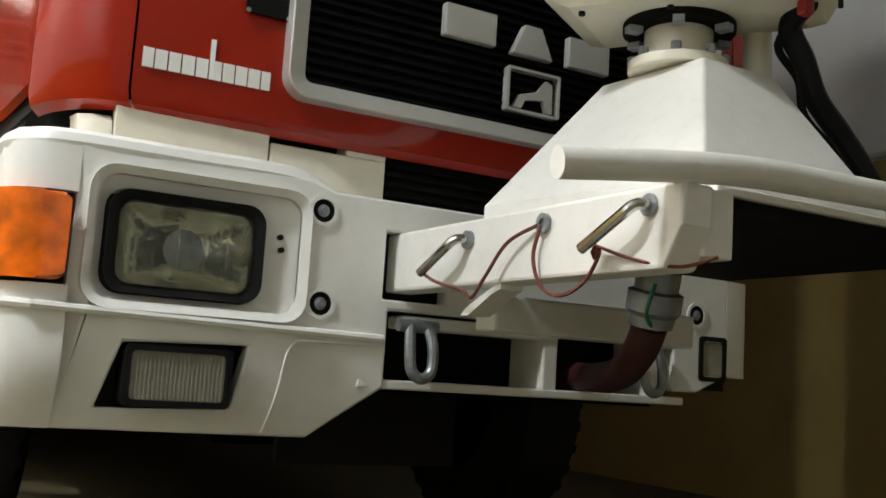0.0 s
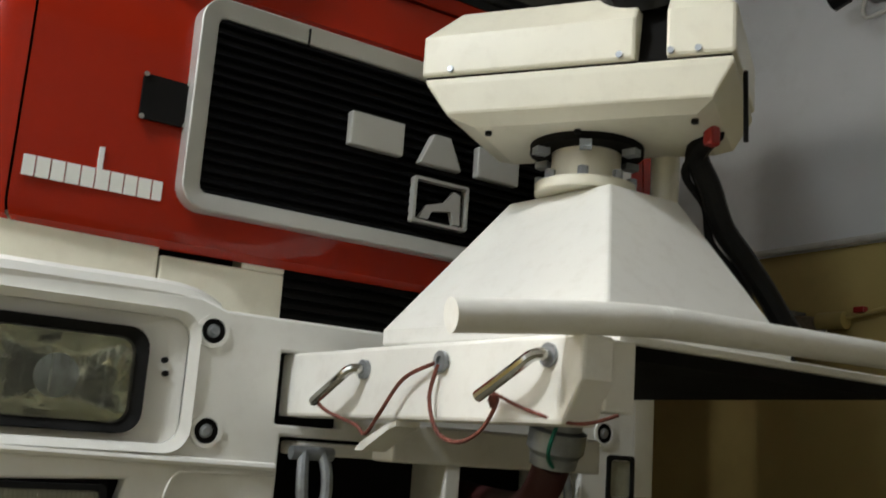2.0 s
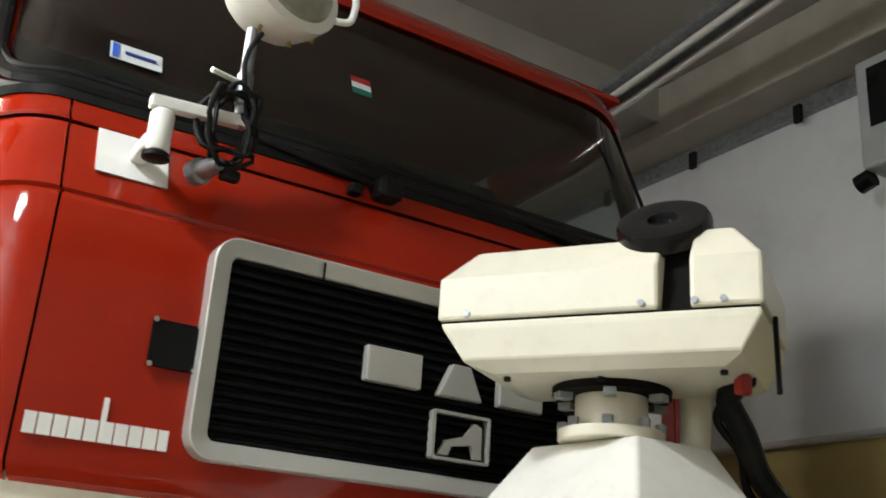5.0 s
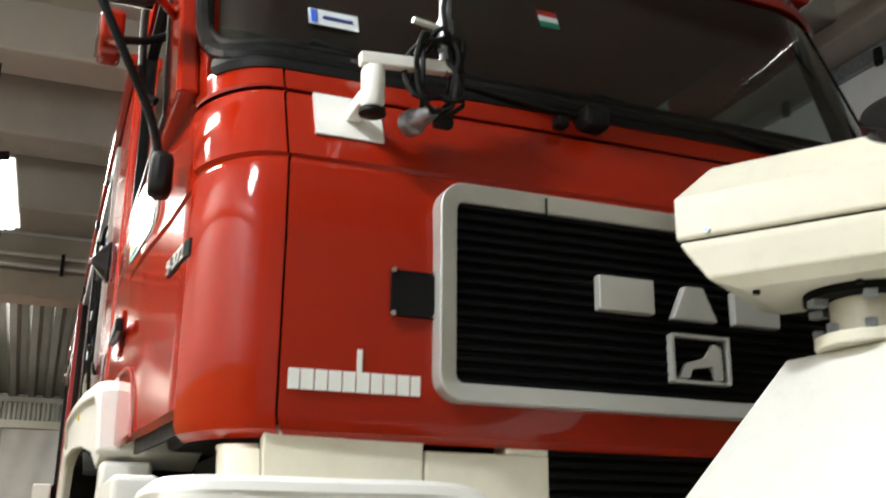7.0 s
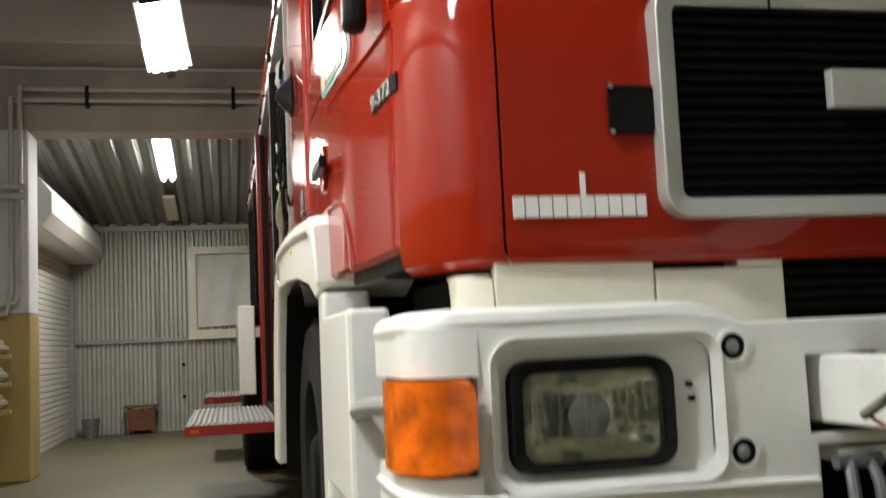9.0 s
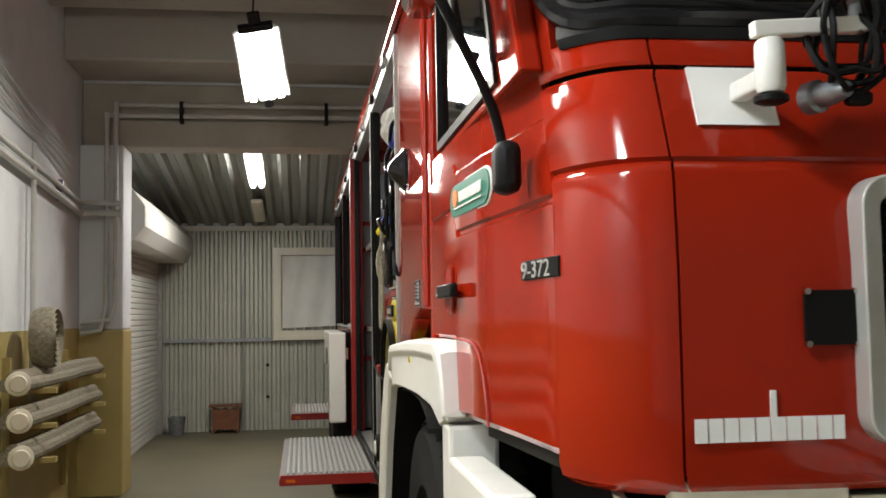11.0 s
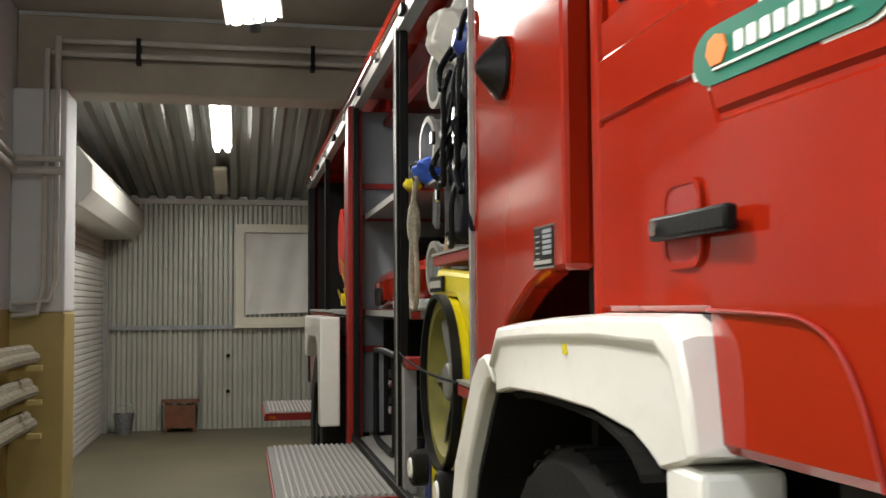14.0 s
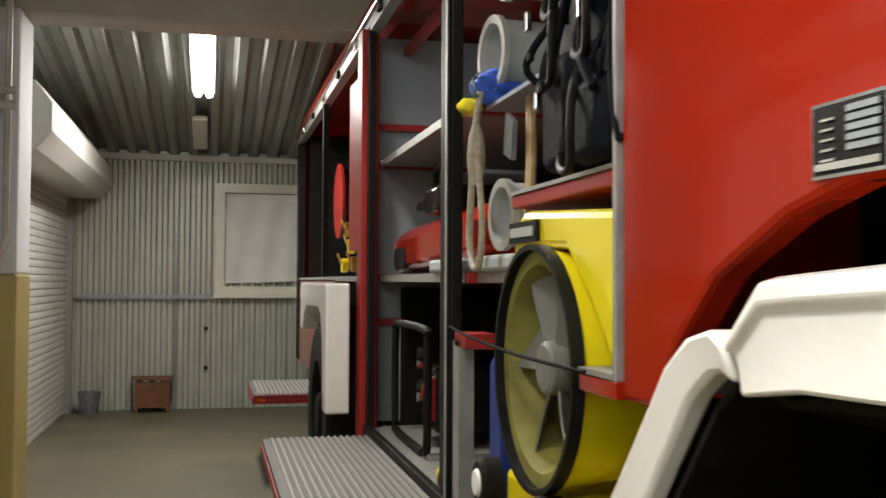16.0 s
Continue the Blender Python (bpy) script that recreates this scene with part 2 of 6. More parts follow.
def rounded(x0, x1, z0, z1, r, n=6):
    out = []
    for cx, cz, a in ((x1 - r, z1 - r, 0), (x0 + r, z1 - r, 90), (x0 + r, z0 + r, 180), (x1 - r, z0 + r, 270)):
        for i in range(n + 1):
            t = radians(a + 90 * i / n)
            out.append((cx + r * math.cos(t), cz + r * math.sin(t)))
    return out


def frame_ring(outer, inner, axis, a, b, lip=0.0):
    """A frame between two outlines of as many points, from a to b along the axis."""
    put3 = {"x": lambda p, t: (t, p[0], p[1]), "y": lambda p, t: (p[0], t, p[1])}[axis]
    bm = bmesh.new()
    R = [[bm.verts.new(put3(p, t)) for p in o] for o, t in ((outer, b), (outer, a), (inner, a + lip), (inner, b))]
    n = len(outer)
    for k in range(4):
        u, v = R[k], R[(k + 1) % 4]
        for j in range(n):
            bm.faces.new((u[j], u[(j + 1) % n], v[(j + 1) % n], v[j]))
    return bm


def plate_with_holes(outer, holes, y0, y1):
    """An upright plate facing -y with openings that go through it."""
    bm = bmesh.new()
    edges = []
    for loop in (outer, *holes):
        vs = [bm.verts.new((x, y0, z)) for x, z in loop]
        edges += [bm.edges.new((vs[i], vs[(i + 1) % len(vs)])) for i in range(len(vs))]
    bmesh.ops.triangle_fill(bm, use_beauty=True, use_dissolve=False, edges=edges)
    res = bmesh.ops.extrude_face_region(bm, geom=bm.faces[:])
    for v in res["geom"]:
        if isinstance(v, bmesh.types.BMVert):
            v.co.y = y1
    return bm


def disc_ring(c, axis, r_out, r_in, depth, n=40):
    """A flat ring about an axis."""
    c, axis = Vector(c), Vector(axis).normalized()
    q = axis.to_track_quat("Z", "Y")
    rings = []
    for r, h in ((r_out, 0), (r_out, depth), (r_in, depth), (r_in, 0)):
        rings.append([c + q @ Vector((r * math.cos(2 * math.pi * j / n), r * math.sin(2 * math.pi * j / n), h)) for j in range(n)])
    bm = bmesh.new()
    V = [[bm.verts.new(p) for p in r] for r in rings]
    for k in range(4):
        for j in range(n):
            bm.faces.new((V[k][j], V[k][(j + 1) % n], V[(k + 1) % 4][(j + 1) % n], V[(k + 1) % 4][j]))
    return bm


def lathe(c, axis, prof, n=32, hollow=False):
    """A turned body: (distance along the axis, radius) pairs; a hollow one closes its profile on itself."""
    c, axis = Vector(c), Vector(axis).normalized()
    q = axis.to_track_quat("Z", "Y")
    return loft([[c + q @ Vector((r * math.cos(2 * math.pi * j / n), r * math.sin(2 * math.pi * j / n), h)) for j in range(n)] for h, r in (prof + prof[:1] if hollow else prof)], caps=not hollow)


def writing(name, text, size, m, mat, parent, depth=0.004, label=""):
    cu = bpy.data.curves.new(name, "FONT")
    cu.body, cu.size, cu.extrude = text, size, depth
    tmp = new(name + "_tmp", cu)
    dg = bpy.context.evaluated_depsgraph_get()
    me = bpy.data.meshes.new_from_object(tmp.evaluated_get(dg))
    bpy.data.objects.remove(tmp)
    me.transform(m)
    me.materials.clear()
    me.materials.append(mat)
    ob = new(name, me)
    ob.parent = parent
    if label:
        ob["label"] = label
    return ob


# ---- the hall ----
XL, XR, YB, YO, YE = -2.2, 4.3, -4.5, 6.9, 11.3      # left wall, right wall, rear wall, opening, end wall
Z_CEIL, Z_BORDER = 4.2, 1.87


def structure(name, bm, mat, label, category, bevel=0.0, smooth=False, parent=None):
    return tagged(put(name, bm, mat, parent, "", smooth, bevel), label, category, kind="structure")


structure("floor", boxes((-2.5, 4.6, -4.8, 11.6, -0.2, 0.0)), FLOOR, "stained grey-brown concrete floor of the vehicle hall", "floor")
structure("wall_left_upper", boxes((XL - 0.3, XL, YB, YO, 1.36, Z_CEIL)), WALL_WHITE, "white painted plaster wall above a yellow dado", "wall")
structure("wall_left_lower", boxes((XL - 0.3, XL + 0.004, YB, YO, 0.0, 1.36)), WALL_YELLOW, "yellow painted dado of the hall wall", "wall")
structure("wall_right_upper", boxes((XR, XR + 0.3, YB, YO, Z_BORDER, Z_CEIL)), WALL_WHITE, "pale white wall above a yellow dado", "wall")
structure("wall_right_lower", boxes((XR - 0.004, XR + 0.3, YB, YO, 0.0, Z_BORDER)), WALL_YELLOW, "ochre yellow painted lower wall", "wall")
# rear wall is never in view; grey keeps bounced light off the truck's front
structure("wall_rear", boxes((XL - 0.3, XR + 0.3, YB - 0.3, YB, 0.0, Z_CEIL)), CEILING, "unseen grey wall added to close the hall and limit bounce", "wall")
structure("pier_upper", boxes((XL, -1.85, YO - 0.12, YO + 0.3, 1.34, 2.86)), WALL_WHITE, "white plastered pier beside the opening", "wall", bevel=0.015)
structure("pier_lower", boxes((XL, -1.846, YO - 0.124, YO + 0.304, 0.0, 1.34)), WALL_YELLOW, "yellow painted foot of the pier", "wall", bevel=0.012)
structure("pier_right", boxes((3.2, XR, YO, YO + 0.3, 0.0, 2.86)), WALL_WHITE, "white pier closing the opening", "wall")
structure("beam", boxes((XL, XR, YO, YO + 0.3, 2.86, 3.4)), BEAM, "rough grey concrete lintel over the opening", "beam", bevel=0.012)
structure("lintel_face", boxes((-1.95, XR, YO - 0.05, YO - 0.002, 2.86, 3.08)), BEAM, "pale lower band of the lintel", "beam", bevel=0.008)
structure("wall_over_beam", boxes((XL, XR, YO + 0.02, YO + 0.3, 3.4, Z_CEIL)), WALL_WHITE, "plastered wall above the lintel", "wall")

ceil = bmesh.new()
box(ceil, XL - 0.3, XR + 0.3, YB, YO + 0.3, Z_CEIL, Z_CEIL + 0.2)
for y0, y1, z in ((-2.6, -2.25, 3.95), (-0.2, 0.15, 3.95), (2.2, 2.55, 3.95), (4.3, 4.7, 3.85), (5.35, 5.8, 3.7), (6.2, YO + 0.001, 3.42)):
    box(ceil, XL, XR, y0, y1, z, Z_CEIL + 0.02)
tagged(put("ceiling", ceil, CEILING, smooth=False, bevel=0.02), "grey-white concrete ceiling with cast ribs", "ceiling", kind="structure")
structure("side_beam", boxes((XR - 0.32, XR, YB, YO, 3.84, 4.199)), BEAM, "concrete beam along the top of the wall", "beam", bevel=0.015)

rail = thing("cable_rail", "dark perforated steel cable rail under the wall beam", "rail", kind="structure")
part("channel", boxes((XR - 0.05, XR - 0.001, YB + 0.1, YO - 0.1, 3.74, 3.835)), STEEL, rail, smooth=False)
for i in range(13):
    y = -3.6 + i * 0.82
    part("bracket", boxes((XR - 0.075, XR - 0.052, y, y + 0.05, 3.69, 3.80)), BLACK, rail, smooth=False)

# annex behind the opening
structure("annex_wall_left", boxes((-2.5, -2.2, YO + 0.3, YE + 0.3, 0.0, 3.2)), WALL_WHITE, "white annex wall that holds the shutter", "wall")
structure("annex_wall_right", boxes((3.2, 3.5, YO + 0.3, YE + 0.3, 0.0, 3.2)), WALL_WHITE, "plain annex wall", "wall")


def corrugated(nx, length, wave, depth, top):
    """Trapezoid sheet: x along the waves, z up to the height that top() gives."""
    rows = []
    x = 0.0
    while x < nx:
        for dx, d in ((0.0, 0.0), (0.32, 0.0), (0.5, depth), (0.82, depth)):
            rows.append((x + dx * wave, d))
        x += wave
    return rows


end_wall = thing("wall_end", "grey corrugated steel end wall of the annex", "wall", kind="structure")
prof = corrugated(5.4, 0, 0.11, 0.028, None)
SEAMS = [0.0, 1.05, 1.95, 2.85, 3.75, 4.6, 5.4]
for a, b in zip(SEAMS, SEAMS[1:]):
    bm = bmesh.new()
    cols = [(x, d) for x, d in prof if a - 0.001 <= x <= b + 0.02]
    for zlo, zhi in ((0.0, 1.13), (1.132, 2.56)):
        lo = [bm.verts.new((-2.2 + x, YE - d, zlo)) for x, d in cols]
        hi = [bm.verts.new((-2.2 + x, YE - d, zhi)) for x, d in cols]
        lo2 = [bm.verts.new((-2.2 + x, YE + 0.006 - d, zlo)) for x, d in cols]
        hi2 = [bm.verts.new((-2.2 + x, YE + 0.006 - d, zhi)) for x, d in cols]
        for i in range(len(cols) - 1):
            bm.faces.new((lo[i], lo[i + 1], hi[i + 1], hi[i]))
            bm.faces.new((lo2[i + 1], lo2[i], hi2[i], hi2[i + 1]))
            bm.faces.new((hi[i], hi[i + 1], hi2[i + 1], hi2[i]))
    part("panel", bm, SHEET, end_wall, smooth=False)
part("backing", boxes((-2.2, 3.5, YE + 0.02, YE + 0.25, 0.0, 3.2)), SHEET_DARK, end_wall, smooth=False)
part("girt", boxes((-2.1, 3.2, YE - 0.075, YE - 0.032, 1.12, 1.165)), STEEL, end_wall, smooth=False)
part("top_trim", boxes((-2.1, 3.2, YE - 0.07, YE - 0.031, 2.53, 2.59)), SHUTTER, end_wall, smooth=False)
for x, z in ((-0.83, 0.82), (-0.83, 0.42), (-1.0, 1.14), (-1.9, 1.14)):
    part("bolt", cylinder((x, YE - 0.06, z), (x, YE - 0.02, z), 0.022, n=8), BLACK, end_wall)

roof = bmesh.new()
cols = corrugated(5.4, 0, 0.2, 0.05, None)
y0, y1, z0, z1 = YO + 0.3, YE + 0.2, 3.12, 2.56
A = [roof.verts.new((-2.2 + x, y0, z0 + d)) for x, d in cols]
B = [roof.verts.new((-2.2 + x, y1, z1 + d)) for x, d in cols]
C = [roof.verts.new((-2.2 + x, y0, z0 + d + 0.01)) for x, d in cols]
D = [roof.verts.new((-2.2 + x, y1, z1 + d + 0.01)) for x, d in cols]
for i in range(len(cols) - 1):
    roof.faces.new((A[i], B[i], B[i + 1], A[i + 1]))
    roof.faces.new((C[i], C[i + 1], D[i + 1], D[i]))
tagged(put("annex_ceiling", roof, SHEET_DARK, smooth=False), "corrugated steel roof sheets over the annex", "ceiling", kind="structure")
structure("annex_roof_cover", boxes((-2.45, 3.5, YO + 0.3, YE + 0.3, 3.22, 3.3)), SHEET_DARK, "dark cover above the roof sheets", "ceiling")

win = thing("window_1", "cream framed window covered with white cloth", "window", kind="structure")
part("window_frame", frame_ring(rounded(-0.75, 0.42, 1.17, 2.31, 0.01, 1), rounded(-0.655, 0.33, 1.25, 2.215, 0.01, 1), "y", YE - 0.085, YE - 0.03), CREAM, win, smooth=False)
rows = []
for i in range(13):
    z = 2.205 - i * 0.077
    rows.append([(-0.64 + 0.96 * j / 24, YE - 0.06 + 0.012 * math.sin(j * 0.9 + i * 0.35) + 0.01 * math.sin(i * 1.1 + j * 0.3), z + (0.03 * (j / 24) if i == 12 else 0)) for j in range(25)])
part("cloth", shell(rows, 0.004), CLOTH, win, "creased white cloth")
part("window_sill", boxes((-0.76, 0.46, YE - 0.12, YE - 0.03, 1.13, 1.17)), CREAM, win, smooth=False, bevel=0.005)

door = thing("door_1", "closed white roller shutter in the annex wall", "door", kind="structure")
me_pts = [(-2.198, 0.0), (-2.172, 0.003), (-2.167, 0.03), (-2.172, 0.0575), (-2.198, 0.0605)]
slat = prism([(x, z) for x, z in me_pts], "y", 7.5, YE - 0.15)
slat_ob = part("slat", slat, SHUTTER, door)
for i in range(1, 37):
    o = new("slat", slat_ob.data)
    o.parent = door
    o.location.z = 0.0615 * i
part("guide_rail", boxes((-2.199, -2.12, YE - 0.15, YE - 0.08, 0.0, 2.2)), ALU, door, smooth=False)
hood = prism([(-2.199, 2.12), (-1.86, 2.12), (-1.76, 2.24), (-1.76, 2.42), (-1.86, 2.56), (-2.199, 2.56)], "y", 7.35, YE - 0.1)
part("hood", hood, SHUTTER, door, "boxed white shutter housing", smooth=False, bevel=0.01)

# pipes on the left wall, along the beam and on the right wall
for y, z, r in ((0.0, 3.2, 0.02), (0.12, 3.11, 0.02)):
    o = thing("wall_pipe", "white painted pipe run along the lintel and down the pier", "pipe", kind="structure")
    part("pipe", tube([(3.1, 6.80, z), (-1.895 - y * 0.6, 6.80, z), (-1.895 - y * 0.6, 6.70, z), (-1.895 - y * 0.6, 6.70, 1.55 - 0.15 * y), (-1.935 - y * 0.6, 6.70, 1.42 - y * 0.7), (XL + 0.04, 6.70, 1.40 - y * 0.7)], r, n=10, soft=False), PIPE, o)
    for k in range(4):
        part("clip", boxes((-1.4 + k * 1.2, -1.37 + k * 1.2, 6.77, 6.85, z - 0.06, z + 0.03)), BLACK, o, smooth=False)
for z, r in ((2.36, 0.022), (2.28, 0.028)):
    o = thing("wall_pipe", "white painted heating pipe along the hall wall", "pipe", kind="structure")
    part("pipe", tube([(XL + 0.05, -4.3, z + 0.75), (XL + 0.05, 6.6, z), (-1.85, 6.66, z)], r, soft=False), PIPE, o)
    for k in range(6):
        part("bracket", boxes((XL + 0.001, XL + 0.05, -3 + k * 1.8, -2.97 + k * 1.8, z + 0.645 - 0.124 * k, z + 0.725 - 0.124 * k)), STEEL, o, smooth=False)
for i in range(4):
    o = thing("cable", "thin grey cable drooping along the hall wall", "cable", group="cables on the wall")
    pts = [(XL + 0.03, y, 2.92 - 0.125 * (y - 4.6) - 0.06 * i + 0.018 * math.sin(3.1 * y + i)) for y in [1.0 + 0.45 * k for k in range(13)]]
    part("wire", tube(pts, 0.009, n=6, k=3), PIPE, o)
o = thing("wall_pipe", "thin upright pipe on the hall wall", "pipe", kind="structure")
part("pipe", tube([(XL + 0.05, 5.2, 0.9), (XL + 0.05, 5.2, 2.5), (XL + 0.05, 5.2, 2.6)], 0.018, soft=False), PIPE, o)

o = thing("wall_pipe", "cream painted pipe with a red tap on the yellow wall", "pipe", kind="structure")
part("pipe", tube([(XR - 0.05, -2.5, Z_BORDER + 0.03), (XR - 0.05, 0.35, Z_BORDER + 0.02), (XR - 0.05, 2.2, Z_BORDER + 0.01)], 0.018, soft=False), PIPE, o)
part("branch", tube([(XR - 0.05, 0.55, Z_BORDER + 0.01), (XR - 0.05, 0.55, 1.72), (XR - 0.05, 0.62, 1.58), (XR - 0.05, 0.8, 1.52), (XR - 0.05, 1.1, 1.50)], 0.012, k=5), WALL_YELLOW, o)
part("tap", boxes((XR - 0.08, XR - 0.04, 0.82, 0.88, 1.52, 1.55)), RED_FRAME, o, "red tap handle", smooth=False, bevel=0.006)
part("valve", cylinder((XR - 0.06, 0.93, 1.49), (XR - 0.06, 1.08, 1.49), 0.045, n=14), WALL_YELLOW, o)
coil = thing("hose_coil", "beige hose coiled on the yellow wall", "hose")
for k in range(7):
    part("turn", tube([(XR - 0.07, 1.22 + 0.18 * math.cos(a), 1.46 - 0.012 * k + 0.06 * math.sin(a)) for a in [2 * math.pi * q / 14 for q in range(15)]], 0.011, n=6, k=2), HOSE, coil)
part("hook", boxes((XR - 0.12, XR - 0.004, 1.2, 1.26, 1.53, 1.55)), STEEL, coil, smooth=False)

heater = thing("wall_heater", "grey metal control unit with louvres on the wall", "heater")
part("casing", boxes((XR - 0.32, XR - 0.002, -0.1, 0.79, 3.12, 3.72)), DUCT, heater, smooth=False, bevel=0.02)
part("dark_panel", boxes((XR - 0.324, XR - 0.319, 0.0, 0.72, 3.33, 3.66)), BLACK_GLOSS, heater, smooth=False)
for i in range(9):
    part("louvre", boxes((XR - 0.2 + i * 0.0001, XR - 0.06, 0.15 + i * 0.045, 0.17 + i * 0.045, 3.112, 3.1195)), STEEL, heater, smooth=False)
part("conduit", tube([(XR - 0.2, 0.7, 3.1), (XR - 0.2, 0.72, 2.98), (XR - 0.2, 0.62, 2.96), (XR - 0.2, 0.3, 3.02), (XR - 0.2, 0.2, 3.12)], 0.012), PIPE, heater)
part("socket", cylinder((XR - 0.25, 0.78, 3.10), (XR - 0.25, 0.86, 3.08), 0.05, n=14), BLACK_GLOSS, heater)

# ---- lamps of the hall ----


def hanging_lamp(x, y, z, power, colour=(1.0, 0.95, 0.85), group="fluorescent lamps", bare=0.0):
    """A short panel lamp that hangs tilted on its cord from a ceiling batten."""
    o = thing("hanging_lamp", "lit compact fluorescent panel lamp hanging tilted on a cord, two of three added", "lamp", group)
    L = 0.24
    refl = prism([(-0.15, -0.01), (-0.10, 0.07), (0.10, 0.07), (0.15, -0.01), (0.14, -0.01), (0.09, 0.058), (-0.09, 0.058), (-0.14, -0.01)], "y", -L, L)
    part("reflector", refl, WHITE, o, smooth=False)
    for dx in (-0.09, -0.03, 0.03, 0.09):
        part("tube", cylinder((dx, -L + 0.02, 0.025), (dx, L + 0.015, 0.025), 0.024, n=14), TUBE_GLOW, o, "glowing tube")
    part("end_cap", boxes((-0.11, 0.11, -L - 0.02, -L + 0.02, 0.0, 0.065)), BLACK, o, smooth=False)
    part("clamp", boxes((-0.04, 0.04, -L - 0.10, -L - 0.021, 0.01, 0.06)), BLACK, o, smooth=False, bevel=0.01)
    part("socket", cylinder((0, L + 0.02, 0.03), (0, L + 0.07, 0.03), 0.03, n=12), BLACK, o)
    o.matrix_world = pose(x, y, z, -52, -10, 0)
    c = thing("lamp_cord", "thin black cord holding the panel lamp", "cord")
    top = o.matrix_world @ Vector((0, -L - 0.095, 0.035))
    part("cord", tube([top, top + Vector((0.005, -0.01, 0.15)), (top.x, y - 0.28, Z_CEIL - 0.12)], 0.006, n=6), BLACK, c)
    part("hook", cylinder((top.x - 0.05, y - 0.28, Z_CEIL - 0.12), (top.x + 0.05, y - 0.28, Z_CEIL - 0.12), 0.02), GREEN, c)
    area_lamp(x, y - 0.03, z - 0.035, 0.26, 0.44, power, rx=-26, colour=colour)
    if bare:                                   # added point light: the open tubes also shine sideways
        d = bpy.data.lights.new("tube_light", "POINT")
        d.energy, d.color, d.shadow_soft_size = bare, colour, 0.16
        new("tube_light", d).location = (x, y + 0.02, z - 0.30)
    return o


hanging_lamp(-0.65, 4.78, 3.05, LAMP_POWER * 0.95)
# two more lamps, unseen, added to light the truck's side and front
hanging_lamp(-1.3, 1.6, 3.3, LAMP_POWER * 1.35, bare=25.0)
hanging_lamp(-1.3, -0.7, 3.3, LAMP_POWER * 1.5, (0.94, 0.98, 1.0), bare=65.0)

o = thing("annex_lamp", "lit fluorescent batten lamp under the corrugated roof", "lamp", group="fluorescent lamps")
m = pose(-0.86, 8.35, 2.92, -7.6)
part("tray", boxes((-0.09, 0.09, -0.75, 0.75, 0.02, 0.06)), WHITE, o, smooth=False)
for dx in (-0.045, 0.045):
    part("tube", cylinder((dx, -0.72, 0.0), (dx, 0.72, 0.0), 0.028, n=14), TUBE_GLOW, o, "glowing tube")
o.matrix_world = m
area_lamp(-0.86, 8.35, 2.86, 0.2, 1.4, 72, rx=-7.6)
o = thing("wall_lamp", "narrow unlit strip lamp with a yellowed cover", "lamp")
part("cover", boxes((-0.07, 0.07, -0.5, 0.5, 0.0, 0.05)), CREAM, o, smooth=False, bevel=0.02)
o.matrix_world = pose(-0.90, 10.3, 2.66, -7.6)

o = thing("strip_lamp", "unlit twin-tube fluorescent lamp under the ceiling beam", "lamp", group="fluorescent lamps")
part("tray", boxes((-0.12, 0.12, -1.2, 1.2, 0.03, 0.07)), STEEL, o, smooth=False)
for dx in (-0.06, 0.06):
    part("tube", cylinder((dx, -1.17, 0.0), (dx, 1.17, 0.0), 0.022, n=12), TUBE_DEAD, o, "unlit white tube")
for s in (-1, 1):
    part("end_cap", boxes((-0.13, 0.13, s * 1.17, s * 1.23, -0.03, 0.06)), BLACK, o, smooth=False)
o.matrix_world = pose(3.34, 1.45, 3.78, 0, 0, -6.5)


# ---- the fire engine ----
truck = thing("fire_engine", "red and white fire engine with open equipment lockers", "fire engine")


def lean(z):
    return max(0.0, z - 1.64) * 0.42


def arc(cx, cy, rx, ry, a0, a1, n):
    return [(cx + rx * math.cos(radians(a0 + (a1 - a0) * i / n)), cy + ry * math.sin(radians(a0 + (a1 - a0) * i / n))) for i in range(n + 1)]


LEFT_ARC = arc(0.235, 0.275, 0.175, 0.265, 180, 270, 12)
RIGHT_ARC = arc(1.92, 0.36, 0.34, 0.35, 270, 360, 12)
FRONT = [(0.245 + 1.67 * i / 24, 0.01 - 0.012 * math.sin(math.pi * i / 24)) for i in range(25)]
SIDE_L = [(0.0, 1.55), (0.0, 1.2), (0.022, 0.8), (0.048, 0.45), (0.06, 0.275)]
SIDE_R = [(2.26, 0.37), (2.3, 0.8), (2.32, 1.55)]


def cab_patch(name, plan, zs, mat, label="", thick=0.02, off=0.0, lo=None):
    rows = []
    for z, d in zs:
        row = []
        for x, y in plan:
            zz = z if lo is None else lo(y) + (z - zs[0][0]) * (zs[-1][0] - lo(y)) / (zs[-1][0] - zs[0][0])
            cx, cy = 1.15, 0.9
            row.append((cx + (x - cx) * (1 - (d + off) * 0.85) , cy + (y - cy) * (1 - (d + off) * 1.1) + lean(zz) * max(0.0, min(1.0, (1.2 - y) / 1.1)), zz))
        rows.append(row)
    return part(name, shell(rows, thick), mat, truck, label)


LOWER = [(1.10, 0.03), (1.115, 0.008), (1.14, 0.0), (1.3, 0.0), (1.5, 0.0), (1.665, 0.0), (1.678, 0.002), (1.686, 0.008), (1.694, 0.0), (1.77, 0.0), (1.858, 0.0), (1.870, 0.006)]
cab_patch("corner_panel", LEFT_ARC[2:-1] + [(0.2325, 0.0101)], LOWER, RED)
cab_patch("corner_panel", RIGHT_ARC, LOWER, RED)
cab_patch("front_panel", [(0.238, 0.01)] + FRONT[1:], LOWER, RED)
BAND = [(1.880, 0.004), (1.888, 0.0), (1.945, 0.0)]
cab_patch("corner_band", LEFT_ARC[2:-1] + [(0.2325, 0.0101)], BAND, RED)
